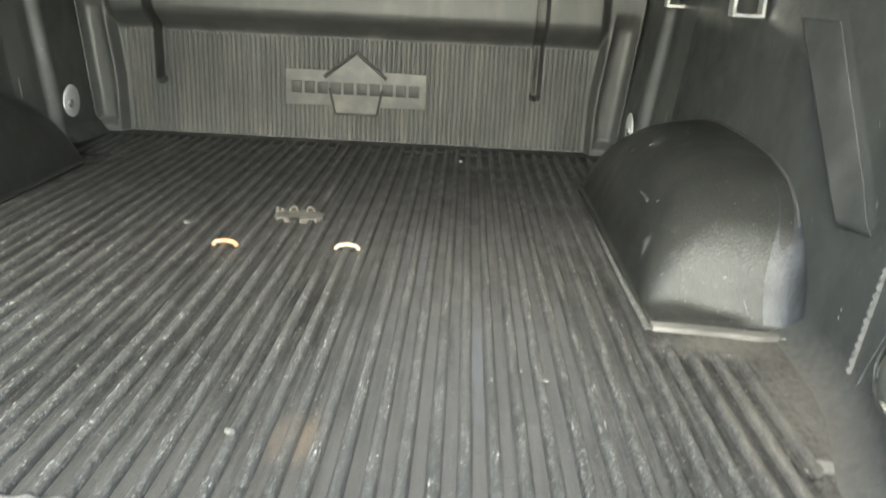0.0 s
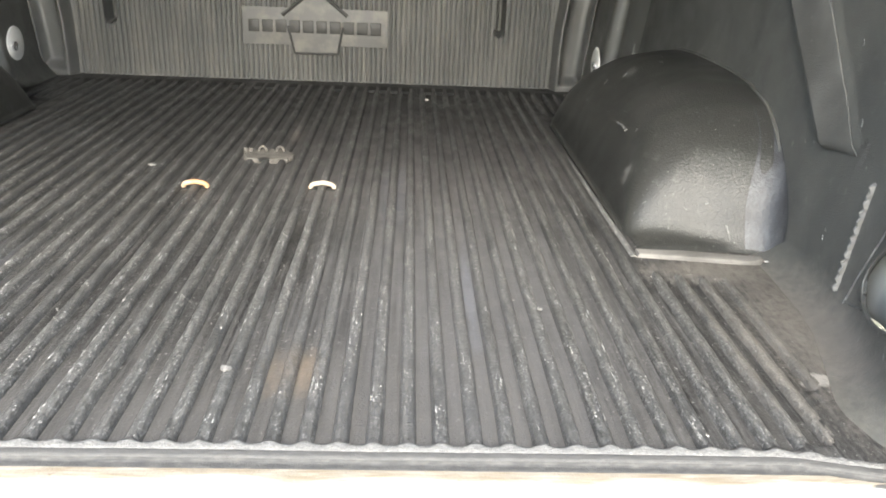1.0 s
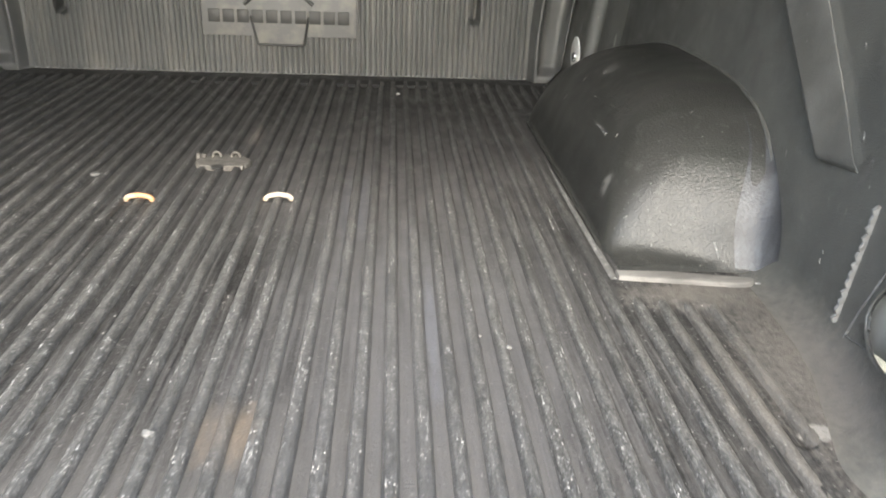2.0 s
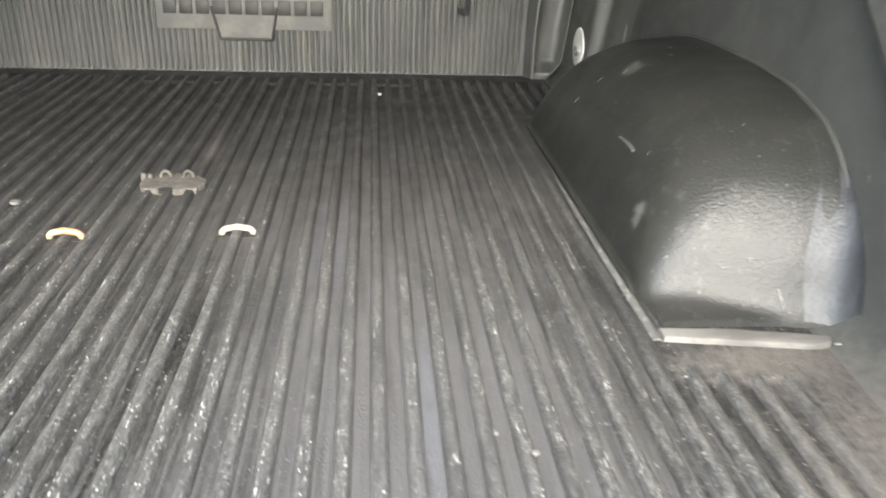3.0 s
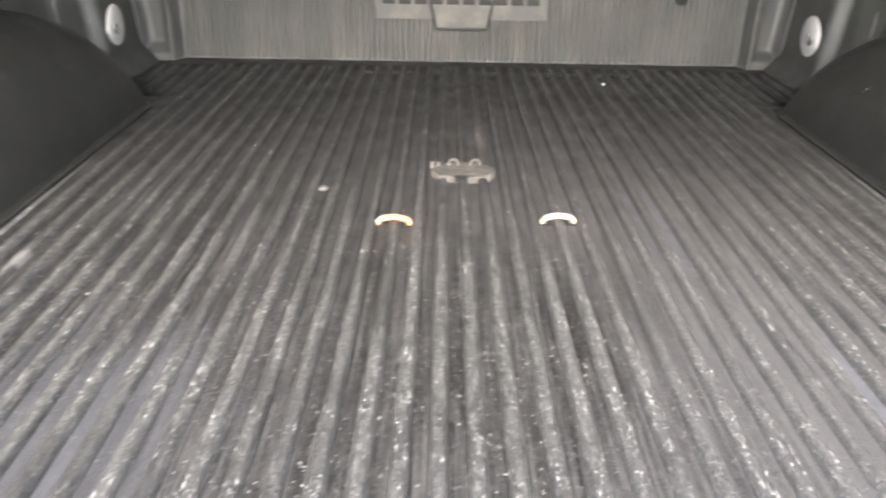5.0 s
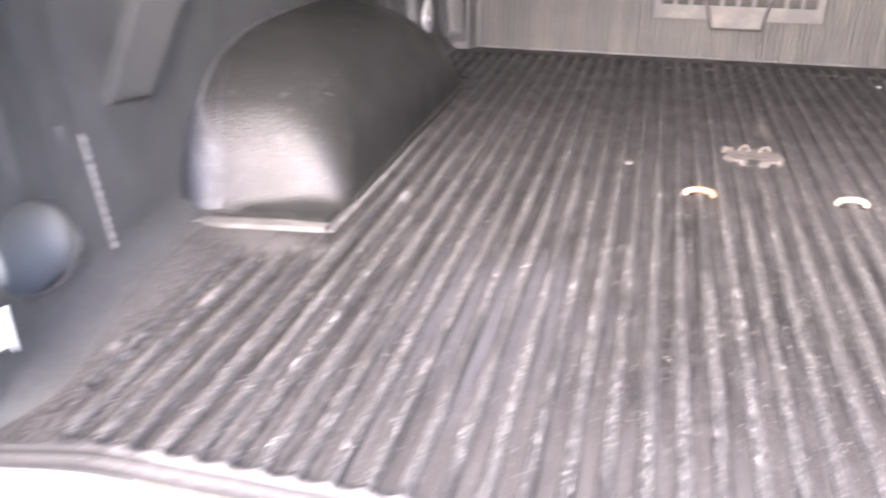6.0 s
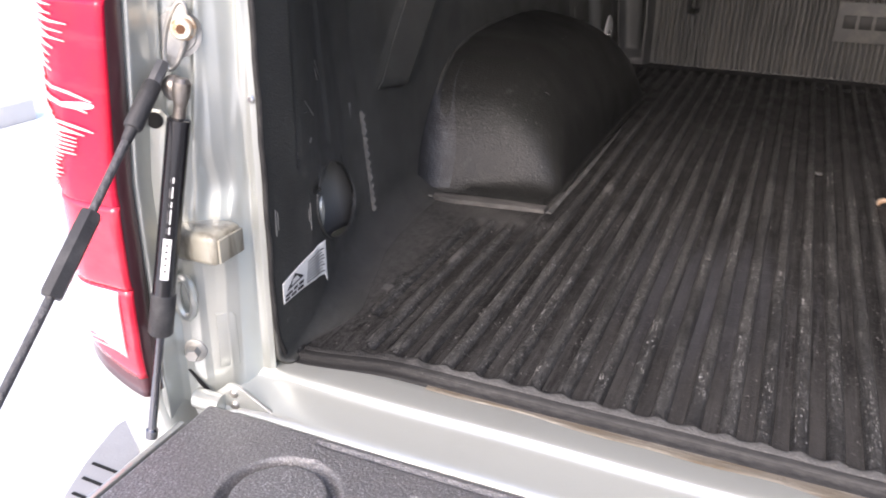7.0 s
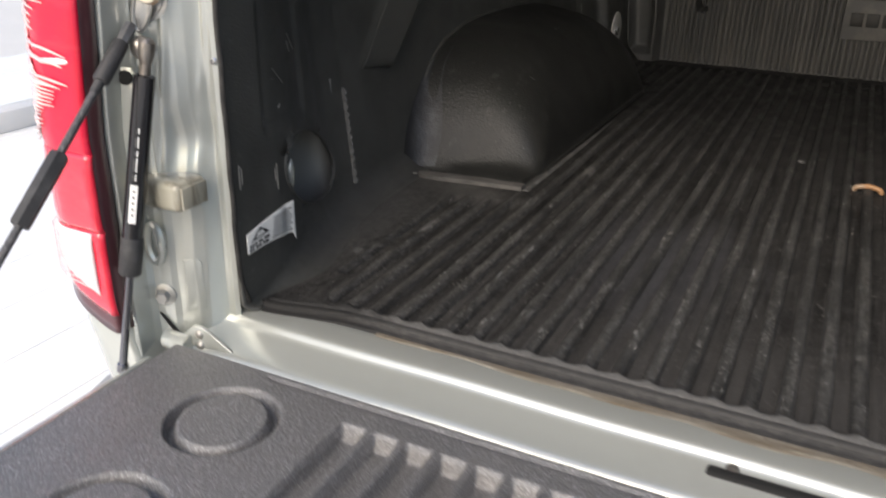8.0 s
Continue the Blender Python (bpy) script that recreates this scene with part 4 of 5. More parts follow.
        return (s * (a * p[0] + b * c[0] + d * q[0]), a * p[1] + b * c[1] + d * q[1], z)

    grid("housing_fillet", 40, 12, hollow_at, M_SHEENEDGE, liner, "grey corner between wheel housing and wall, reflected sheen in its colour")
    ledge = bmesh.new()
    bm_prism([(0.628, 0.545), (0.785, 0.525), (0.803, 0.526), (0.815, 0.533), (0.818, 0.545), (0.70, 0.560), (0.628, 0.566)], 0.0155, Matrix.Translation((0, 0, BASE_Z)), 0.003, ledge)
    if s < 0:
        bmesh.ops.scale(ledge, vec=(-1, 1, 1), verts=ledge.verts)
    ledge_ob = part("ledge", ledge, M_LEDGE, liner, "scuffed ledge at the foot of the wheel housing")
    part("ledge_chip", bm_box(min(s * 0.812, s * 0.820), max(s * 0.812, s * 0.820), 0.5225, 0.5265, 0.006, 0.0083, 0.0012), M_CHIP, ledge_ob, "bright chipped corner")
    # moulded bead along the foot of the housing
    bead = bm_tube([(s * 0.622, 0.548, BASE_Z + 0.0045), (s * 0.620, 0.75, BASE_Z + 0.004), (s * 0.620, 0.95, BASE_Z + 0.003), (s * 0.620, 1.30, BASE_Z + 0.0), (s * 0.630, 1.50, BASE_Z - 0.002)], 0.0066, 8)
    part("foot_bead", bead, M_SCUFF, liner, "worn bead along the foot of the housing")

RIB_STEP, RIB_AT = 0.0325, 0.005


def channel_ends(ax):
    """Where the channels at that distance from the middle begin and end, as (start, end) pairs."""
    if ax < 0.612:
        return ((0.062, 1.832),)
    out = []
    y0 = lerp_table(((0.685, 0.062), (0.70, 0.10), (0.731, 0.21), (0.765, 0.36)), ax)
    y1 = 0.505 - 0.19 * (ax - 0.63)
    if ax < 0.738 and y1 - y0 > 0.05:
        out.append((y0, y1))
    if ax < 0.735:
        out.append((1.53, 1.815))
    return tuple(out)


FLOOR_ROWS = [0.0425, 0.047] + [0.054 + 0.0016 * k for k in range(16)] + [0.082 + 0.005 * k for k in range(87)]
FLOOR_ROWS += [0.53 + 0.05 * k for k in range(20)] + [1.52 + 0.005 * k for k in range(12)] + [1.60 + 0.04 * k for k in range(5)] + [1.80 + 0.003 * k for k in range(16)] + [1.86, 1.90]
COLS = 47 * 16


def floor_at(u, v):
    y = FLOOR_ROWS[round(v * (len(FLOOR_ROWS) - 1))]
    x = RIB_AT + (u - 0.5) * 47 * RIB_STEP
    k = round((x - RIB_AT) / RIB_STEP)
    ax = abs(RIB_AT + RIB_STEP * k)
    d = abs(x - RIB_AT - RIB_STEP * k) / RIB_STEP
    sunk = 0.0
    for y0, y1 in channel_ends(ax):
        bow = 0.012 * (2 * d) ** 2.5
        sunk = max(sunk, smooth(y0 + bow, y0 + bow + 0.007, y) * (1 - smooth(y1 - 2 * bow - 0.045, y1 - bow, y)))
    if y < 0.05:
        y -= 0.020 * smooth(0.63, 0.757, abs(x))
    edge = wall_x(y, foot_r(y)) - foot_r(y) + 0.003
    x = max(-edge, min(edge, x))
    if u < 0.005 or u > 0.995:
        x = math.copysign(edge, x)
    # flat channel with a narrow groove at the foot of each rib
    deep = 1.0 + 0.12 * smooth(0.235, 0.3125, d) * (1 - smooth(0.34, 0.40, d))
    return (x, y, BASE_Z * sunk * deep)


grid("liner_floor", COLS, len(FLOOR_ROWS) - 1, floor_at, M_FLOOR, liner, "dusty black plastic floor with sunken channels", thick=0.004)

# lip of the liner over the sill
LIP = ((0.0615, 0.0002), (0.058, 0.0008), (0.0545, 0.0007), (0.0520, 0.0001))
LIP_BAND = ((0.0520, 0.0001), (0.048, 0.0005), (0.0435, 0.0003), (0.0410, -0.0010))
LIP_EDGE = ((0.0410, -0.0010), (0.0398, -0.0034), (0.038, -0.0044), (0.0315, -0.0050), (0.0295, -0.0068), (0.0295, -0.012))


def lip_at(section):
    def place(u, v):
        k = v * (len(section) - 1)
        i = min(int(k), len(section) - 2)
        (a, b), (c, d) = section[i], section[i + 1]
        t = k - i
        x = -0.760 + 1.520 * u
        y = a + (c - a) * t - 0.020 * smooth(0.63, 0.757, abs(x)) + 0.0004 * math.sin(x * 17) + 0.0002 * math.sin(x * 71)
        z = b + (d - b) * t
        if section is LIP and abs(x) < 0.70:
            # crusty tongues that run up onto the rib ends
            w = abs((x - RIB_AT) / RIB_STEP - round((x - RIB_AT) / RIB_STEP))
            tongue = smooth(0.10, 0.50, w) * (1 - v) ** 1.5
            y += tongue * (0.0042 + 0.0025 * noise.noise((x * 60, 3.0, 0.0)))
            z += 0.0010 * tongue
        y += 0.0011 * noise.noise((x * 240, v * 9, 1.0)) * (1 - v)
        return (x, y, z)
    return place


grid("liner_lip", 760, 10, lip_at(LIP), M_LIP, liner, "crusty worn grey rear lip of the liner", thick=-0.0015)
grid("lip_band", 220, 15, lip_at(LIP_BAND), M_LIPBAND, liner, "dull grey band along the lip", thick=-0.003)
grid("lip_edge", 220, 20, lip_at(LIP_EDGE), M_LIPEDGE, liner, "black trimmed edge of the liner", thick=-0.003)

# front wall: finely fluted panel in a raised frame, with two upright slots
FLUTE = 0.0145


def front_y(x, z):
    y = 1.842
    side = 0.715 + 0.03 * smooth(0.1, 0.45, z)
    rx = smooth(side, side - 0.022, abs(x))
    inside = rx * (1 - smooth(0.303, 0.385, z)) * smooth(-0.006, 0.0, z)
    y += 0.040 * inside
    flat = rx * (1 - smooth(0.296, 0.304, z)) * smooth(0.001, 0.007, z) * (1 if abs(x) < 0.695 else 0)
    y -= flat * 0.0068 * max(0.0, math.cos(math.tau * x / FLUTE)) ** 0.6
    y -= 0.040 * smooth(0.305, 0.370, z) * smooth(0.735, 0.70, abs(x))
    for sx in (-0.592, 0.537):
        y += 0.065 * (1 - smooth(0.013, 0.018, abs(x - sx))) * smooth(0.146, 0.156, z - 0.4 * abs(x - sx))
    # scooped upright band between two rounded beads
    inner, outer = side + 0.004, 0.782 + 0.10 * z
    if inner < abs(x) < outer:
        w = (abs(x) - inner) / (outer - inner)
        y += 0.030 * (1 - (2 * w - 1) ** 4) * smooth(0.012, 0.045, z) * (1 - smooth(0.36, 0.42, z))
    corner = 0.785 + 0.10 * z - 0.035 * max(0.0, 1 - max(z, 0.0) / 0.06) ** 2
    y += 0.04 * smooth(corner, corner + 0.015, abs(x))
    return y


def front_at(u, v):
    x = -0.83 + 1.66 * u
    z = BASE_Z + 0.508 * v
    return (x, front_y(x, z), z)


grid("front_wall", 1000, 110, front_at, M_FINE, liner, "dark fluted plastic front wall of the liner", thick=0.003)

# maker's plate: plain shapes only
plate = part("maker_plate", bm_prism([(-0.214, -0.053), (0.208, -0.053), (0.208, 0.053), (-0.214, 0.053)], 0.006, upright(0, 1.8800, 0.158), 0.002), M_PLATE, liner, "pale grey raised plate on the front wall")
PENT = [(-0.064, -0.078), (0.062, -0.078), (0.086, 0.030), (0.0, 0.106), (-0.090, 0.030)]
part("pentagon", bm_prism(PENT, 0.008, upright(0, 1.8800, 0.160), 0.002), M_PLATE, plate, "five-sided raised shape")
for (a, b), (c, d) in ((PENT[4], PENT[3]), (PENT[3], PENT[2])):
    part("roof_bar", bm_tube([(a * 1.08, 1.8705, 0.160 + b), (c * 1.05, 1.8705, 0.162 + d)], 0.0052, 8), M_BAR, plate, "dark bar")
for (a, b), (c, d) in ((PENT[0], PENT[1]), (PENT[0], (-0.082, 0.0)), (PENT[1], (0.078, 0.0))):
    part("edge_bar", bm_tube([(a, 1.8715, 0.160 + b), (c, 1.8715, 0.160 + d)], 0.0034, 8), M_BAR, plate)
for k in range(10):
    x0 = -0.196 + 0.0393 * k
    part("bar", bm_box(x0, x0 + 0.031, 1.8690, 1.8730, 0.141, 0.176, 0.0012), M_BAR, plate, "plain dark bar" if k == 0 else "")

# two bright scuffs gouged into the right-hand housing
for outline in (((0.6655, 0.912), (0.6675, 0.908), (0.6690, 0.872), (0.6685, 0.844), (0.6655, 0.846), (0.6665, 0.880)), ((0.7775, 0.602), (0.780, 0.601), (0.785, 0.590), (0.783, 0.588))):
    bm = bmesh.new()
    low_v = [bm.verts.new((x, y, housing_z(x, y) + 0.0002)) for x, y in outline]
    top_v = [bm.verts.new((x - 0.0007, y - 0.0002, housing_z(x, y) + 0.0009)) for x, y in outline]
    bm.faces.new(top_v)
    for k in range(len(outline)):
        j = (k + 1) % len(outline)
        bm.faces.new((low_v[k], low_v[j], top_v[j], top_v[k]))
    part("scuff", bm, M_SCUFF, liner, "pale scuff in the plastic", False)


def scratch_strip(bm, place, a, b, width, lift_dir):
    """A thin raised scratch from a to b over a surface given by place(p, q)."""
    n = 4
    du, dv = b[0] - a[0], b[1] - a[1]
    ln = math.hypot(du, dv) or 1.0
    rows = []
    for k in range(n + 1):
        t = k / n
        w = width * (0.35 + 0.65 * math.sin(math.pi * (0.1 + 0.8 * t)))
        p, q = a[0] + du * t, a[1] + dv * t
        row = []
        for sgn in (-1, 0, 1):
            P = Vector(place(p - dv / ln * w * sgn, q + du / ln * w * sgn))
            row.append(bm.verts.new(P + Vector(lift_dir) * (0.0009 if sgn == 0 else 0.0001)))
        rows.append(row)
    for r0, r1 in zip(rows, rows[1:]):
        for j in range(2):
            bm.faces.new((r0[j], r0[j + 1], r1[j + 1], r1[j]))


# fine scratches on the housings
rng = random.Random(33)
for s in (-1, 1):
    for k in range(20 if s > 0 else 8):
        bm = bmesh.new()
        x, y = rng.uniform(0.655, 0.800), rng.uniform(0.62, 1.20)
        ang, ln = rng.uniform(0, 3.2), rng.uniform(0.004, 0.022)
        scratch_strip(bm, lambda p, q: (s * p, q, housing_z(p, q)), (x, y), (x + ln * 0.5 * math.cos(ang), y + ln * math.sin(ang)), rng.uniform(0.0003, 0.0008), (-0.4 * s, -0.4, 0.8))
        part("fine_scratch", bm, M_SCUFF, liner, "", False)
# scratches and rubbed marks on the side wall by the tailgate
for marks, s in (((((0.166, 0.291), (0.192, 0.267), 0.0007), ((0.163, 0.283), (0.170, 0.268), 0.0006), ((0.060, 0.210), (0.066, 0.203), 0.0016), ((0.063, 0.203), (0.064, 0.216), 0.0010), ((0.106, 0.214), (0.112, 0.218), 0.0016),
                   ((0.095, 0.263), (0.128, 0.239), 0.0009), ((0.090, 0.252), (0.101, 0.250), 0.0008), ((0.006, 0.174), (0.006, 0.145), 0.0011), ((0.010, 0.170), (0.0105, 0.150), 0.0006), ((0.079, 0.155), (0.080, 0.123), 0.0009), ((0.075, 0.150), (0.0755, 0.135), 0.0005)), -1),
                 ((((0.47, 0.205), (0.482, 0.212), 0.0012), ((0.49, 0.19), (0.492, 0.20), 0.001), ((0.62, 0.29), (0.628, 0.30), 0.0014), ((0.64, 0.31), (0.645, 0.303), 0.0012), ((0.61, 0.262), (0.613, 0.27), 0.0012), ((0.580, 0.176), (0.585, 0.181), 0.0018), ((0.528, 0.203), (0.532, 0.209), 0.0016), ((0.556, 0.181), (0.560, 0.185), 0.0012), ((0.447, 0.073), (0.451, 0.079), 0.0016),
                   ((0.447, 0.086), (0.450, 0.090), 0.0012), ((0.450, 0.232), (0.454, 0.242), 0.0020), ((0.516, 0.328), (0.520, 0.336), 0.0022), ((0.159, 0.046), (0.164, 0.052), 0.0016), ((0.178, 0.030), (0.150, 0.006), 0.0009), ((0.140, 0.055), (0.146, 0.062), 0.0014)), 1)):
    for a, b, w in marks:
        bm = bmesh.new()
        scratch_strip(bm, lambda p, q: (s * (wall_x(p, q) - 0.0006), p, q), a, b, w, (-s, 0, 0))
        part("wall_scratch", bm, M_CHIP if s < 0 else M_SCUFF, liner, "", False)

# moulded crease that runs down beside the opening, and a rubbed boss under the slanted panel
crease = [(0.284, 0.170), (0.292, 0.151), (0.313, 0.102), (0.326, 0.070), (0.336, 0.035), (0.338, 0.024)]
part("moulded_crease", bm_tube([(wall_x(y, z) - 0.0004, y, z) for y, z in crease], [0.0008, 0.0015, 0.0018, 0.0018, 0.0020, 0.0012], 8), M_SCUFF, liner, "pale worn crease in the side wall")
part("moulded_crease", bm_tube([(wall_x(y, z) - 0.0004, y, z) for y, z in ((0.335, 0.033), (0.318, 0.036), (0.300, 0.041), (0.280, 0.047))], [0.0016, 0.0012, 0.0012, 0.0010], 8), M_SCUFF, liner)
bm = bmesh.new()
scratch_strip(bm, lambda p, q: (wall_x(p, q) - 0.0010, p, q), (0.430, 0.182), (0.418, 0.222), 0.013, (-1, -0.3, 0))
part("rubbed_boss", bm, M_SLANT, liner, "pale rubbed boss under the slanted panel", False)

# white discs low on the walls near the front
for s in (-1, 1):
    disc = part("disc_plug", bm_lathe([(0.0, 0.005), (0.020, 0.005), (0.040, 0.004), (0.047, 0.001), (0.048, -0.002)], 32,
                                      Matrix.Translation((s * 0.796, 1.715, 0.104)) @ Matrix.Rotation(radians(-90 * s), 4, "Y")), M_PLUG, liner, "white round plug in the liner wall")
    part("screw", bm_lathe([(0.0, 0.004), (0.007, 0.005), (0.010, 0.008), (0.013, 0.006), (0.013, 0.0)], 20, Matrix.Translation((s * 0.792, 1.693, 0.102)) @ Matrix.Rotation(radians(-90 * s), 4, "Y")), M_CHROME, disc, "bright screw head")

# a rubbed mark in the wall behind the plug
for s in (-1, 1):
    bm = bmesh.new()
    scratch_strip(bm, lambda p, q: (s * (wall_x(p, q) - 0.0006), p, q), (1.560, 0.130), (1.562, 0.185), 0.0022, (-s, -0.3, 0))
    part("rubbed_mark", bm, M_CHIP, liner, "pale rubbed mark in the wall", False)

# warning sticker, curling off the wall beside the tailgate


def sticker_at(lift):
    def place(u, v):
        y = 0.008 + 0.104 * u
        zl, zh = 0.066 - 0.012 * u, 0.090 + 0.006 * u
        z = zl + (zh - zl) * v + 0.012 * math.sin(u * 2.6) * 0.4 - 0.010 * smooth(0.93, 1.0, u) * (1 - v)
        return (-(wall_x(y, z) - 0.0026 - lift - 0.004 * smooth(0.8, 1.0, u)), y, z)
    return place


label_ob = grid("warning_label", 40, 12, sticker_at(0.0), M_WHITE, liner, "torn white warning sticker with black print", thick=0.0006)


def print_bar(u0, u1, v0, v1, name="print_bar"):
    f = sticker_at(0.0009)
    grid(name, 12, 2, lambda u, v: f(u0 + (u1 - u0) * u, v0 + (v1 - v0) * v), M_INK, label_ob)


rng = random.Random(8)
for k in range(8):
    print_bar(0.47 + 0.008 * k, 0.93 - rng.uniform(0.0, 0.05), 0.12 + 0.098 * k, 0.155 + 0.098 * k)
# warning sign: a dark triangle with a pale middle, and two rows of bold print below it
sign = sticker_at(0.0009)
grid("warning_sign", 10, 8, lambda u, v: sign(0.24 + (0.36 * u - 0.18) * (1 - v), 0.50 + 0.42 * v), M_INK, label_ob, "black triangular warning sign", keep=lambda u, v: v < 0.16 or v > 0.62 or not 0.2 < u < 0.8)
for row, lengths in ((0.10, ((0.02, 0.11), (0.14, 0.25), (0.28, 0.40))), (0.27, ((0.03, 0.17), (0.20, 0.28), (0.31, 0.41)))):
    for u0, u1 in lengths:
        print_bar(u0, u1, row, row + 0.11)

# ---- fittings on the liner floor ----


def chain_loop(x, y, name="chain_anchor"):
    r = 0.0047
    pts = [(-0.022, 0, -0.012), (-0.022, 0, 0.004)] + [(-0.022 + 0.010 * (1 - math.cos(a)), 0, 0.006 + 0.009 * math.sin(a)) for a in (0.4, 0.9, 1.3)]
    pts += [(0, 0, 0.0172)] + [(0.022 - 0.010 * (1 - math.cos(a)), 0, 0.006 + 0.009 * math.sin(a)) for a in (1.3, 0.9, 0.4)] + [(0.022, 0, 0.004), (0.022, 0, -0.012)]
    ob = part(name, bm_tube(pts, r, 14), M_HOOP)
    ob.matrix_basis = Matrix.Translation((x, y, -0.0135))
    return ob


anchor = tagged(chain_loop(-0.110, 0.850), "cream and rust coloured steel loop standing in the floor", "chain anchor", "hitch loops")
tagged(copy_thing(anchor, pose(0.119, 0.864, -0.0135, 0, 0, 3)), "pale worn steel loop standing in the floor")
for x, y in ((-0.110, 0.850), (0.119, 0.864)):
    part("loop_slot", bm_box(x - 0.034, x + 0.034, y - 0.010, y + 0.010, BASE_Z - 0.002, BASE_Z + 0.001, 0.001), M_DARK, liner, "dark slot under the steel loop")

hitch = tagged(empty("hitch_socket", (-0.010, 1.055, BASE_Z)), "dusty steel hitch socket with two eyelets sunk in the floor", "hitch socket")
hp = lambda name, bm, mat, label="": part(name, bm, mat, hitch, label)
hp("base_plate", bm_prism([(0.052 * math.cos(a), 0.038 * math.sin(a)) for a in [k * math.tau / 32 for k in range(32)]], 0.010, None, 0.003), M_DUSTY, "dust-covered oval plate")
hp("plate_bar", bm_box(-0.043, 0.043, -0.034, -0.014, -0.002, 0.0105, 0.004), M_DUSTY)
hp("socket_hole", bm_lathe([(0.0, 0.0005), (0.011, 0.0005), (0.011, -0.004), (0.0, -0.004)], 20, Matrix.Translation((-0.004, -0.038, 0.010))), M_DARK, "dark hole")
for dx in (-0.016, 0.020):
    hp("eyelet", bm_tube([(dx + 0.0075 * math.cos(a), 0.022, 0.011 + 0.0085 * math.sin(a)) for a in [k * math.tau / 20 for k in range(20)]], 0.0027, 8, closed=True), M_DUSTY, "worn steel eyelet")
for dx in (-0.050, -0.040):
    hp("stud", bm_lathe([(0.0, 0.012), (0.004, 0.011), (0.0055, 0.0)], 12, Matrix.Translation((dx, 0.018, 0.006))), M_DUSTY)

# square cover clamps under the rail
for y in (1.05, 1.60):
    clamp = tagged(empty("rail_clamp", (0.862, y, 0.445)), "bright square steel clamp under the bed rail", "clamp", "rail clamps")
    ring = bmesh.new()
    w, h, t = 0.031, 0.090, 0.006
    outline = [(-w, 0), (w, 0), (w, h), (-w, h)]
    hole = [(-w + t, t), (w - t, t), (w - t, h - t), (-w + t, h - t)]
    vs = {}
    for depth in (0, -0.030):
        for key, pts in (("o", outline), ("i", hole)):
            vs[key, depth] = [ring.verts.new((u, -depth, v)) for u, v in pts]
    for k in range(4):
        j = (k + 1) % 4
        for depth in (0, -0.030):
            ring.faces.new((vs["o", depth][k], vs["o", depth][j], vs["i", depth][j], vs["i", depth][k]))
        ring.faces.new((vs["o", 0][k], vs["o", 0][j], vs["o", -0.030][j], vs["o", -0.030][k]))
        ring.faces.new((vs["i", 0][k], vs["i", 0][j], vs["i", -0.030][j], vs["i", -0.030][k]))
    part("clamp_frame", ring, M_CHROME, clamp, is_smooth=False)

# loose chips and pebbles on the floor
rng = random.Random(21)
CHIPS = [(0.084, 0.195, 0.007), (0.324, 1.685, 0.008), (-0.226, 0.980, 0.010), (-0.590, 1.482, 0.004), (-0.367, 0.474, 0.005), (-0.10, 0.90, 0.003), (-0.44, 0.62, 0.003), (0.42, 0.40, 0.005), (0.45, 0.36, 0.005)]
CHIPS += [(rng.uniform(-0.6, 0.6), rng.uniform(0.10, 1.7), rng.uniform(0.0012, 0.0024)) for k in range(14)]
for k, (x, y, r) in enumerate(CHIPS):
    bm = bmesh.new()
    bmesh.ops.create_icosphere(bm, subdivisions=1, radius=r)
    for v in bm.verts:
        v.co *= rng.uniform(0.7, 1.2)
        v.co.z *= 0.45
    rib_k = (x - RIB_AT) / RIB_STEP
    onrib = abs(rib_k - round(rib_k)) > 0.30
    chip = part("paint_chip", bm, M_PLUG if k == 1 else M_CRUMB, None, is_smooth=False)
    chip.matrix_basis = pose(x, y, (0.0 if onrib else BASE_Z) + r * 0.3, 0, 0, rng.uniform(0, 360))
    tagged(chip, "small pale chip lying on the liner floor", "chip", "loose chips")

# ---- pieces: ribs of the liner floor, floor tiles ----
RIB_H = -BASE_Z


def rib_mesh(length, seed):
    """A moulded rib along +y with rounded ends and slightly uneven edges."""
    r = random.Random(seed)
    ys = [0, 0.003, 0.008, 0.016]
    ys += [0.016 + (length - 0.032) * k / 24 for k in range(1, 24)] + [length - 0.016, length - 0.008, length - 0.003, length]
    verts, faces = [], []
    for y in ys:
        d = min(y, length - y)
        f = 1.0 + 0.25 * (1 - smooth(0, 0.016, d))
        h = RIB_H * (0.94 + 0.08 * smooth(0.004, 0.030, d))
        j = r.uniform(-0.0005, 0.0005)
        for bx, bz in ((-0.0094, -0.30), (-0.0081, 0.16), (-0.0063, 0.72), (-0.0036, 1.0), (0.0036, 1.0), (0.0063, 0.72), (0.0081, 0.16), (0.0094, -0.30)):
            verts.append((bx * f + j, y, bz * h + (r.uniform(-0.0003, 0.0003) if bz > 0.9 else 0)))
    for i in range(len(ys) - 1):
        for k in range(7):
            a = i * 8 + k
            faces.append((a, a + 1, a + 9, a + 8))
    faces.append(tuple(range(7, -1, -1)))
    faces.append(tuple(range(len(verts) - 8, len(verts))))
    mesh = bpy.data.meshes.new("rib")
    mesh.from_pydata(verts, [], faces)
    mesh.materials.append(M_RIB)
    mesh.polygons.foreach_set("use_smooth", [True] * len(mesh.polygons))
    return mesh


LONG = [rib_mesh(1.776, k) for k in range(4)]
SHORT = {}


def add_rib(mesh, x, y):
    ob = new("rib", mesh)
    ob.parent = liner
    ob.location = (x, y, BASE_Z)


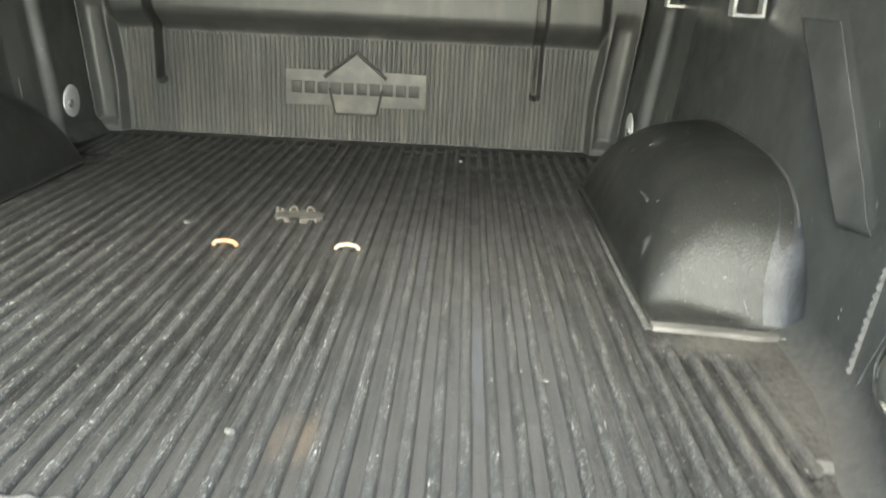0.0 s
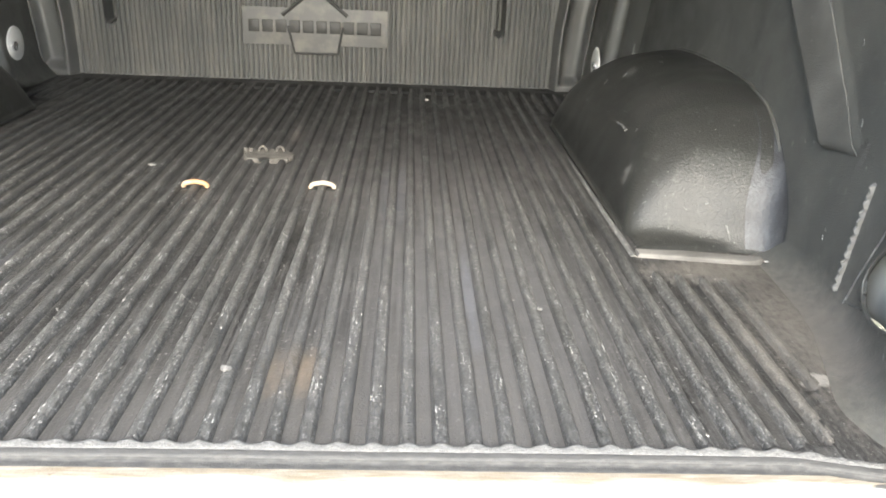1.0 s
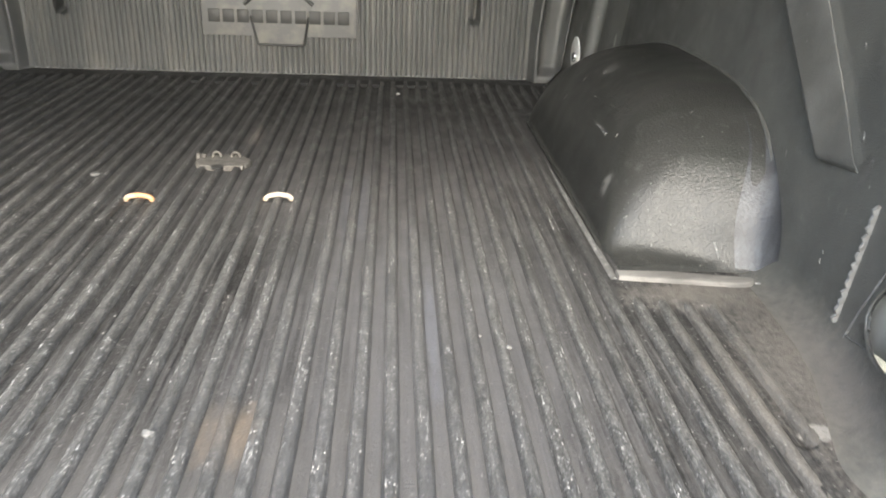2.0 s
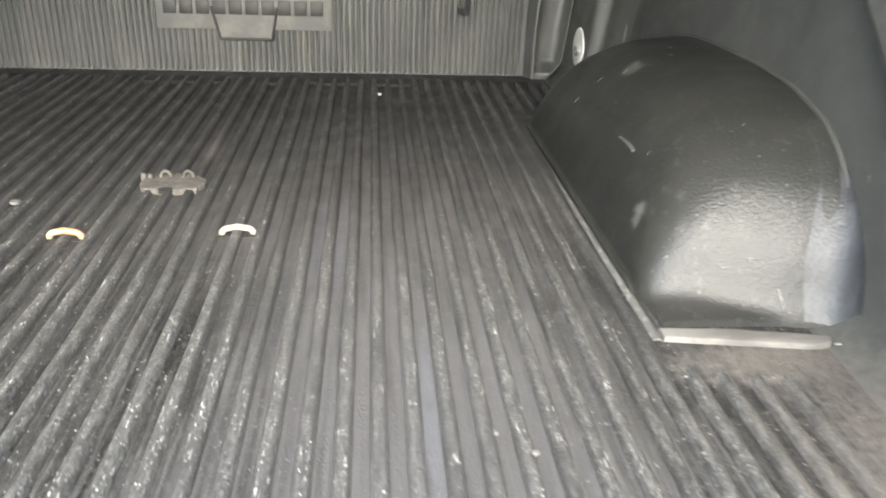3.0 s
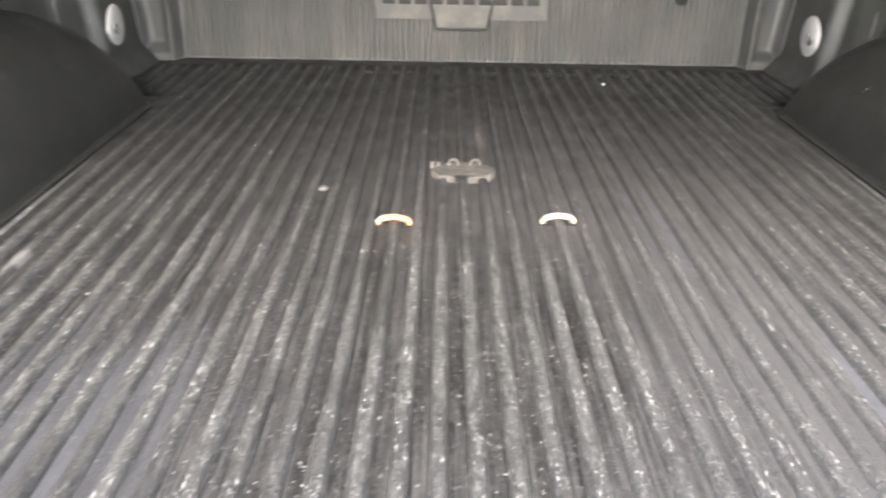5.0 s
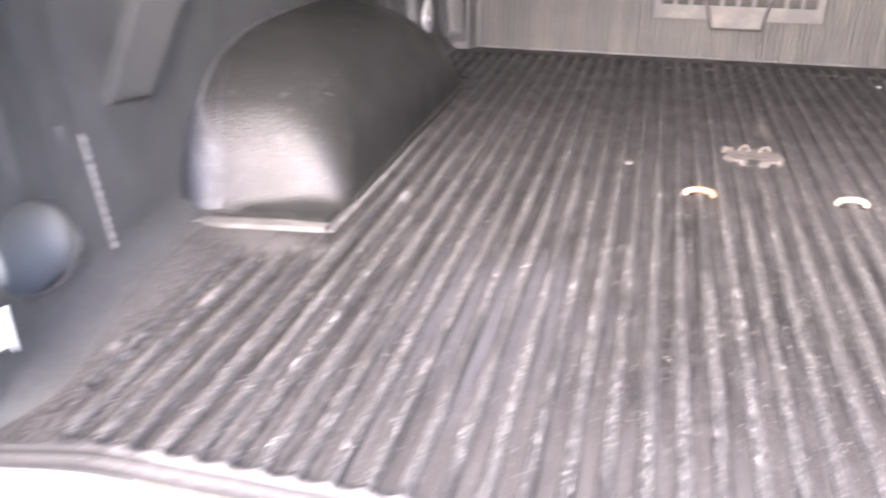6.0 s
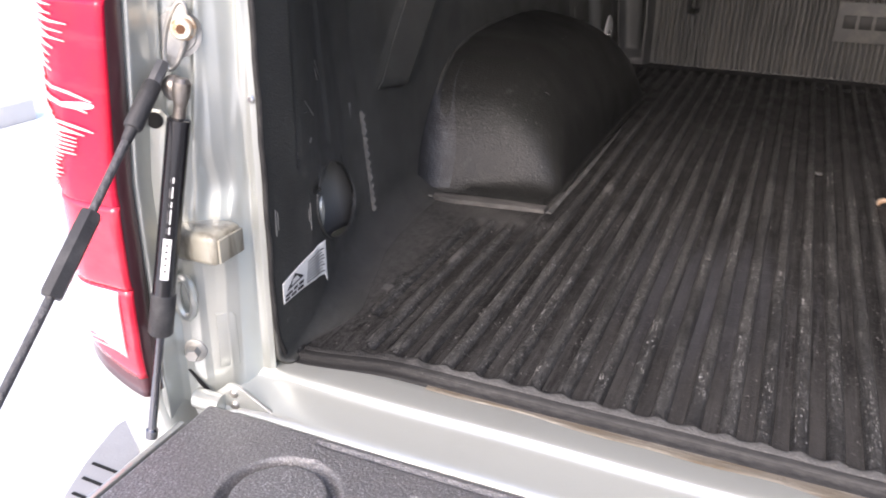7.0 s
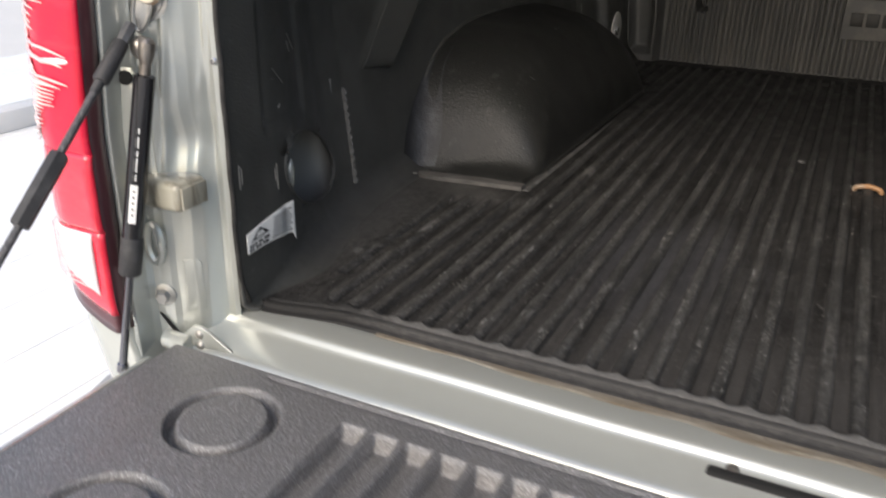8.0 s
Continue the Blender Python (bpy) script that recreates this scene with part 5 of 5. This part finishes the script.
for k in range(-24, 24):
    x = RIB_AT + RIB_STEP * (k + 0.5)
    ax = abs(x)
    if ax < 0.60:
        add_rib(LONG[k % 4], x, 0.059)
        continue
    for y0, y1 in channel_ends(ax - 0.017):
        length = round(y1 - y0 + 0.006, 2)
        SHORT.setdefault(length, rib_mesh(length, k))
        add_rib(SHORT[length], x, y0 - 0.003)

# rough burrs scraped up along the ribs by loads
rng = random.Random(52)
verts, faces = [], []
for k in range(-20, 20):
    x0 = RIB_AT + RIB_STEP * (k + 0.5)
    if abs(x0) > 0.60:
        continue
    y = 0.075 + rng.uniform(0, 0.1)
    wear = rng.uniform(0.5, 1.4)
    while y < 1.70:
        y += rng.expovariate(1.0) * (0.004 + 0.007 * y) / wear
        if rng.random() < 0.06:
            y += rng.uniform(0.03, 0.20)
        side = rng.choice((-1, -1, 1, 1, 0))
        if rng.random() < 0.25:
            ln, w = rng.uniform(0.006, 0.020), rng.uniform(0.0003, 0.0006)
        else:
            ln, w = rng.uniform(0.0015, 0.0060), rng.uniform(0.0003, 0.0007)
        cx = x0 + side * 0.0040 + rng.uniform(-0.0018, 0.0018)
        off = abs(cx - x0)
        z = BASE_Z + RIB_H * (1.02 if off < 0.0036 else 1.02 - 0.29 * (off - 0.0036) / 0.0024) + 0.0001
        skew = rng.uniform(-0.0012, 0.0012)
        n = len(verts)
        verts += [(cx - w, y, z), (cx + w, y + 0.0006, z), (cx + skew, y + ln, z), (cx + skew * 0.5, y + ln * 0.45, z + rng.uniform(0.0005, 0.0012))]
        faces += [(n, n + 1, n + 3), (n + 1, n + 2, n + 3), (n + 2, n, n + 3)]
mesh = bpy.data.meshes.new("scraped_plastic")
mesh.from_pydata(verts, [], faces)
burrs = link_mesh("scraped_plastic", mesh, M_BURR, liner, "pale plastic burrs scraped up along the ribs", False)
tagged(burrs, kind="stuff")

# drain slots at the front ends of some grooves, as dark pads for their shade
for drain_x in (-0.21, -0.144, -0.112, -0.075, 0.061, 0.159, 0.193, 0.224, 0.256, 0.325, 0.354, 0.388):
    x = RIB_AT + RIB_STEP * round((drain_x - RIB_AT) / RIB_STEP)
    part("drain_slot", bm_box(x - 0.0115, x + 0.0115, 1.764, 1.822, BASE_Z - 0.003, 0.0008, 0.001), M_DARK, liner)

TILE_X, TILE_Y = 0.293, 0.72
tile_mesh = bpy.data.meshes.new("tile")
bm = bm_box(-TILE_X / 2 + 0.0015, TILE_X / 2 - 0.0015, -TILE_Y / 2 + 0.0015, TILE_Y / 2 - 0.0015, -0.012, 0.0, 0.0015, 1)
bm.to_mesh(tile_mesh)
bm.free()
tile_mesh.materials.append(M_TILE)
for i in range(-15, 4):
    for j in range(-4, 9):
        x = -1.92 + TILE_X * (i + 0.5)
        y = 0.47 + TILE_Y * (j + 0.5) + (0.36 if i % 2 else 0.0)
        if x < -0.8 and len(ground.children) < 290:
            ob = new("tile", tile_mesh)
            ob.parent = ground
            ob.matrix_basis = Matrix.Translation((x, y, GROUND_Z))

# low kerb block standing on the tiles
kerb = tagged(empty("kerb_block", (-4.42, 2.77, GROUND_Z)), "low grey concrete kerb block on the pale tiles", "kerb")
for k in range(3):
    part("kerb_stone", bm_box(-0.08, 0.08, -0.60 * (k + 1) + 0.004, -0.60 * k - 0.004, -0.002, 0.118, 0.012, 2), M_BAND, kerb)
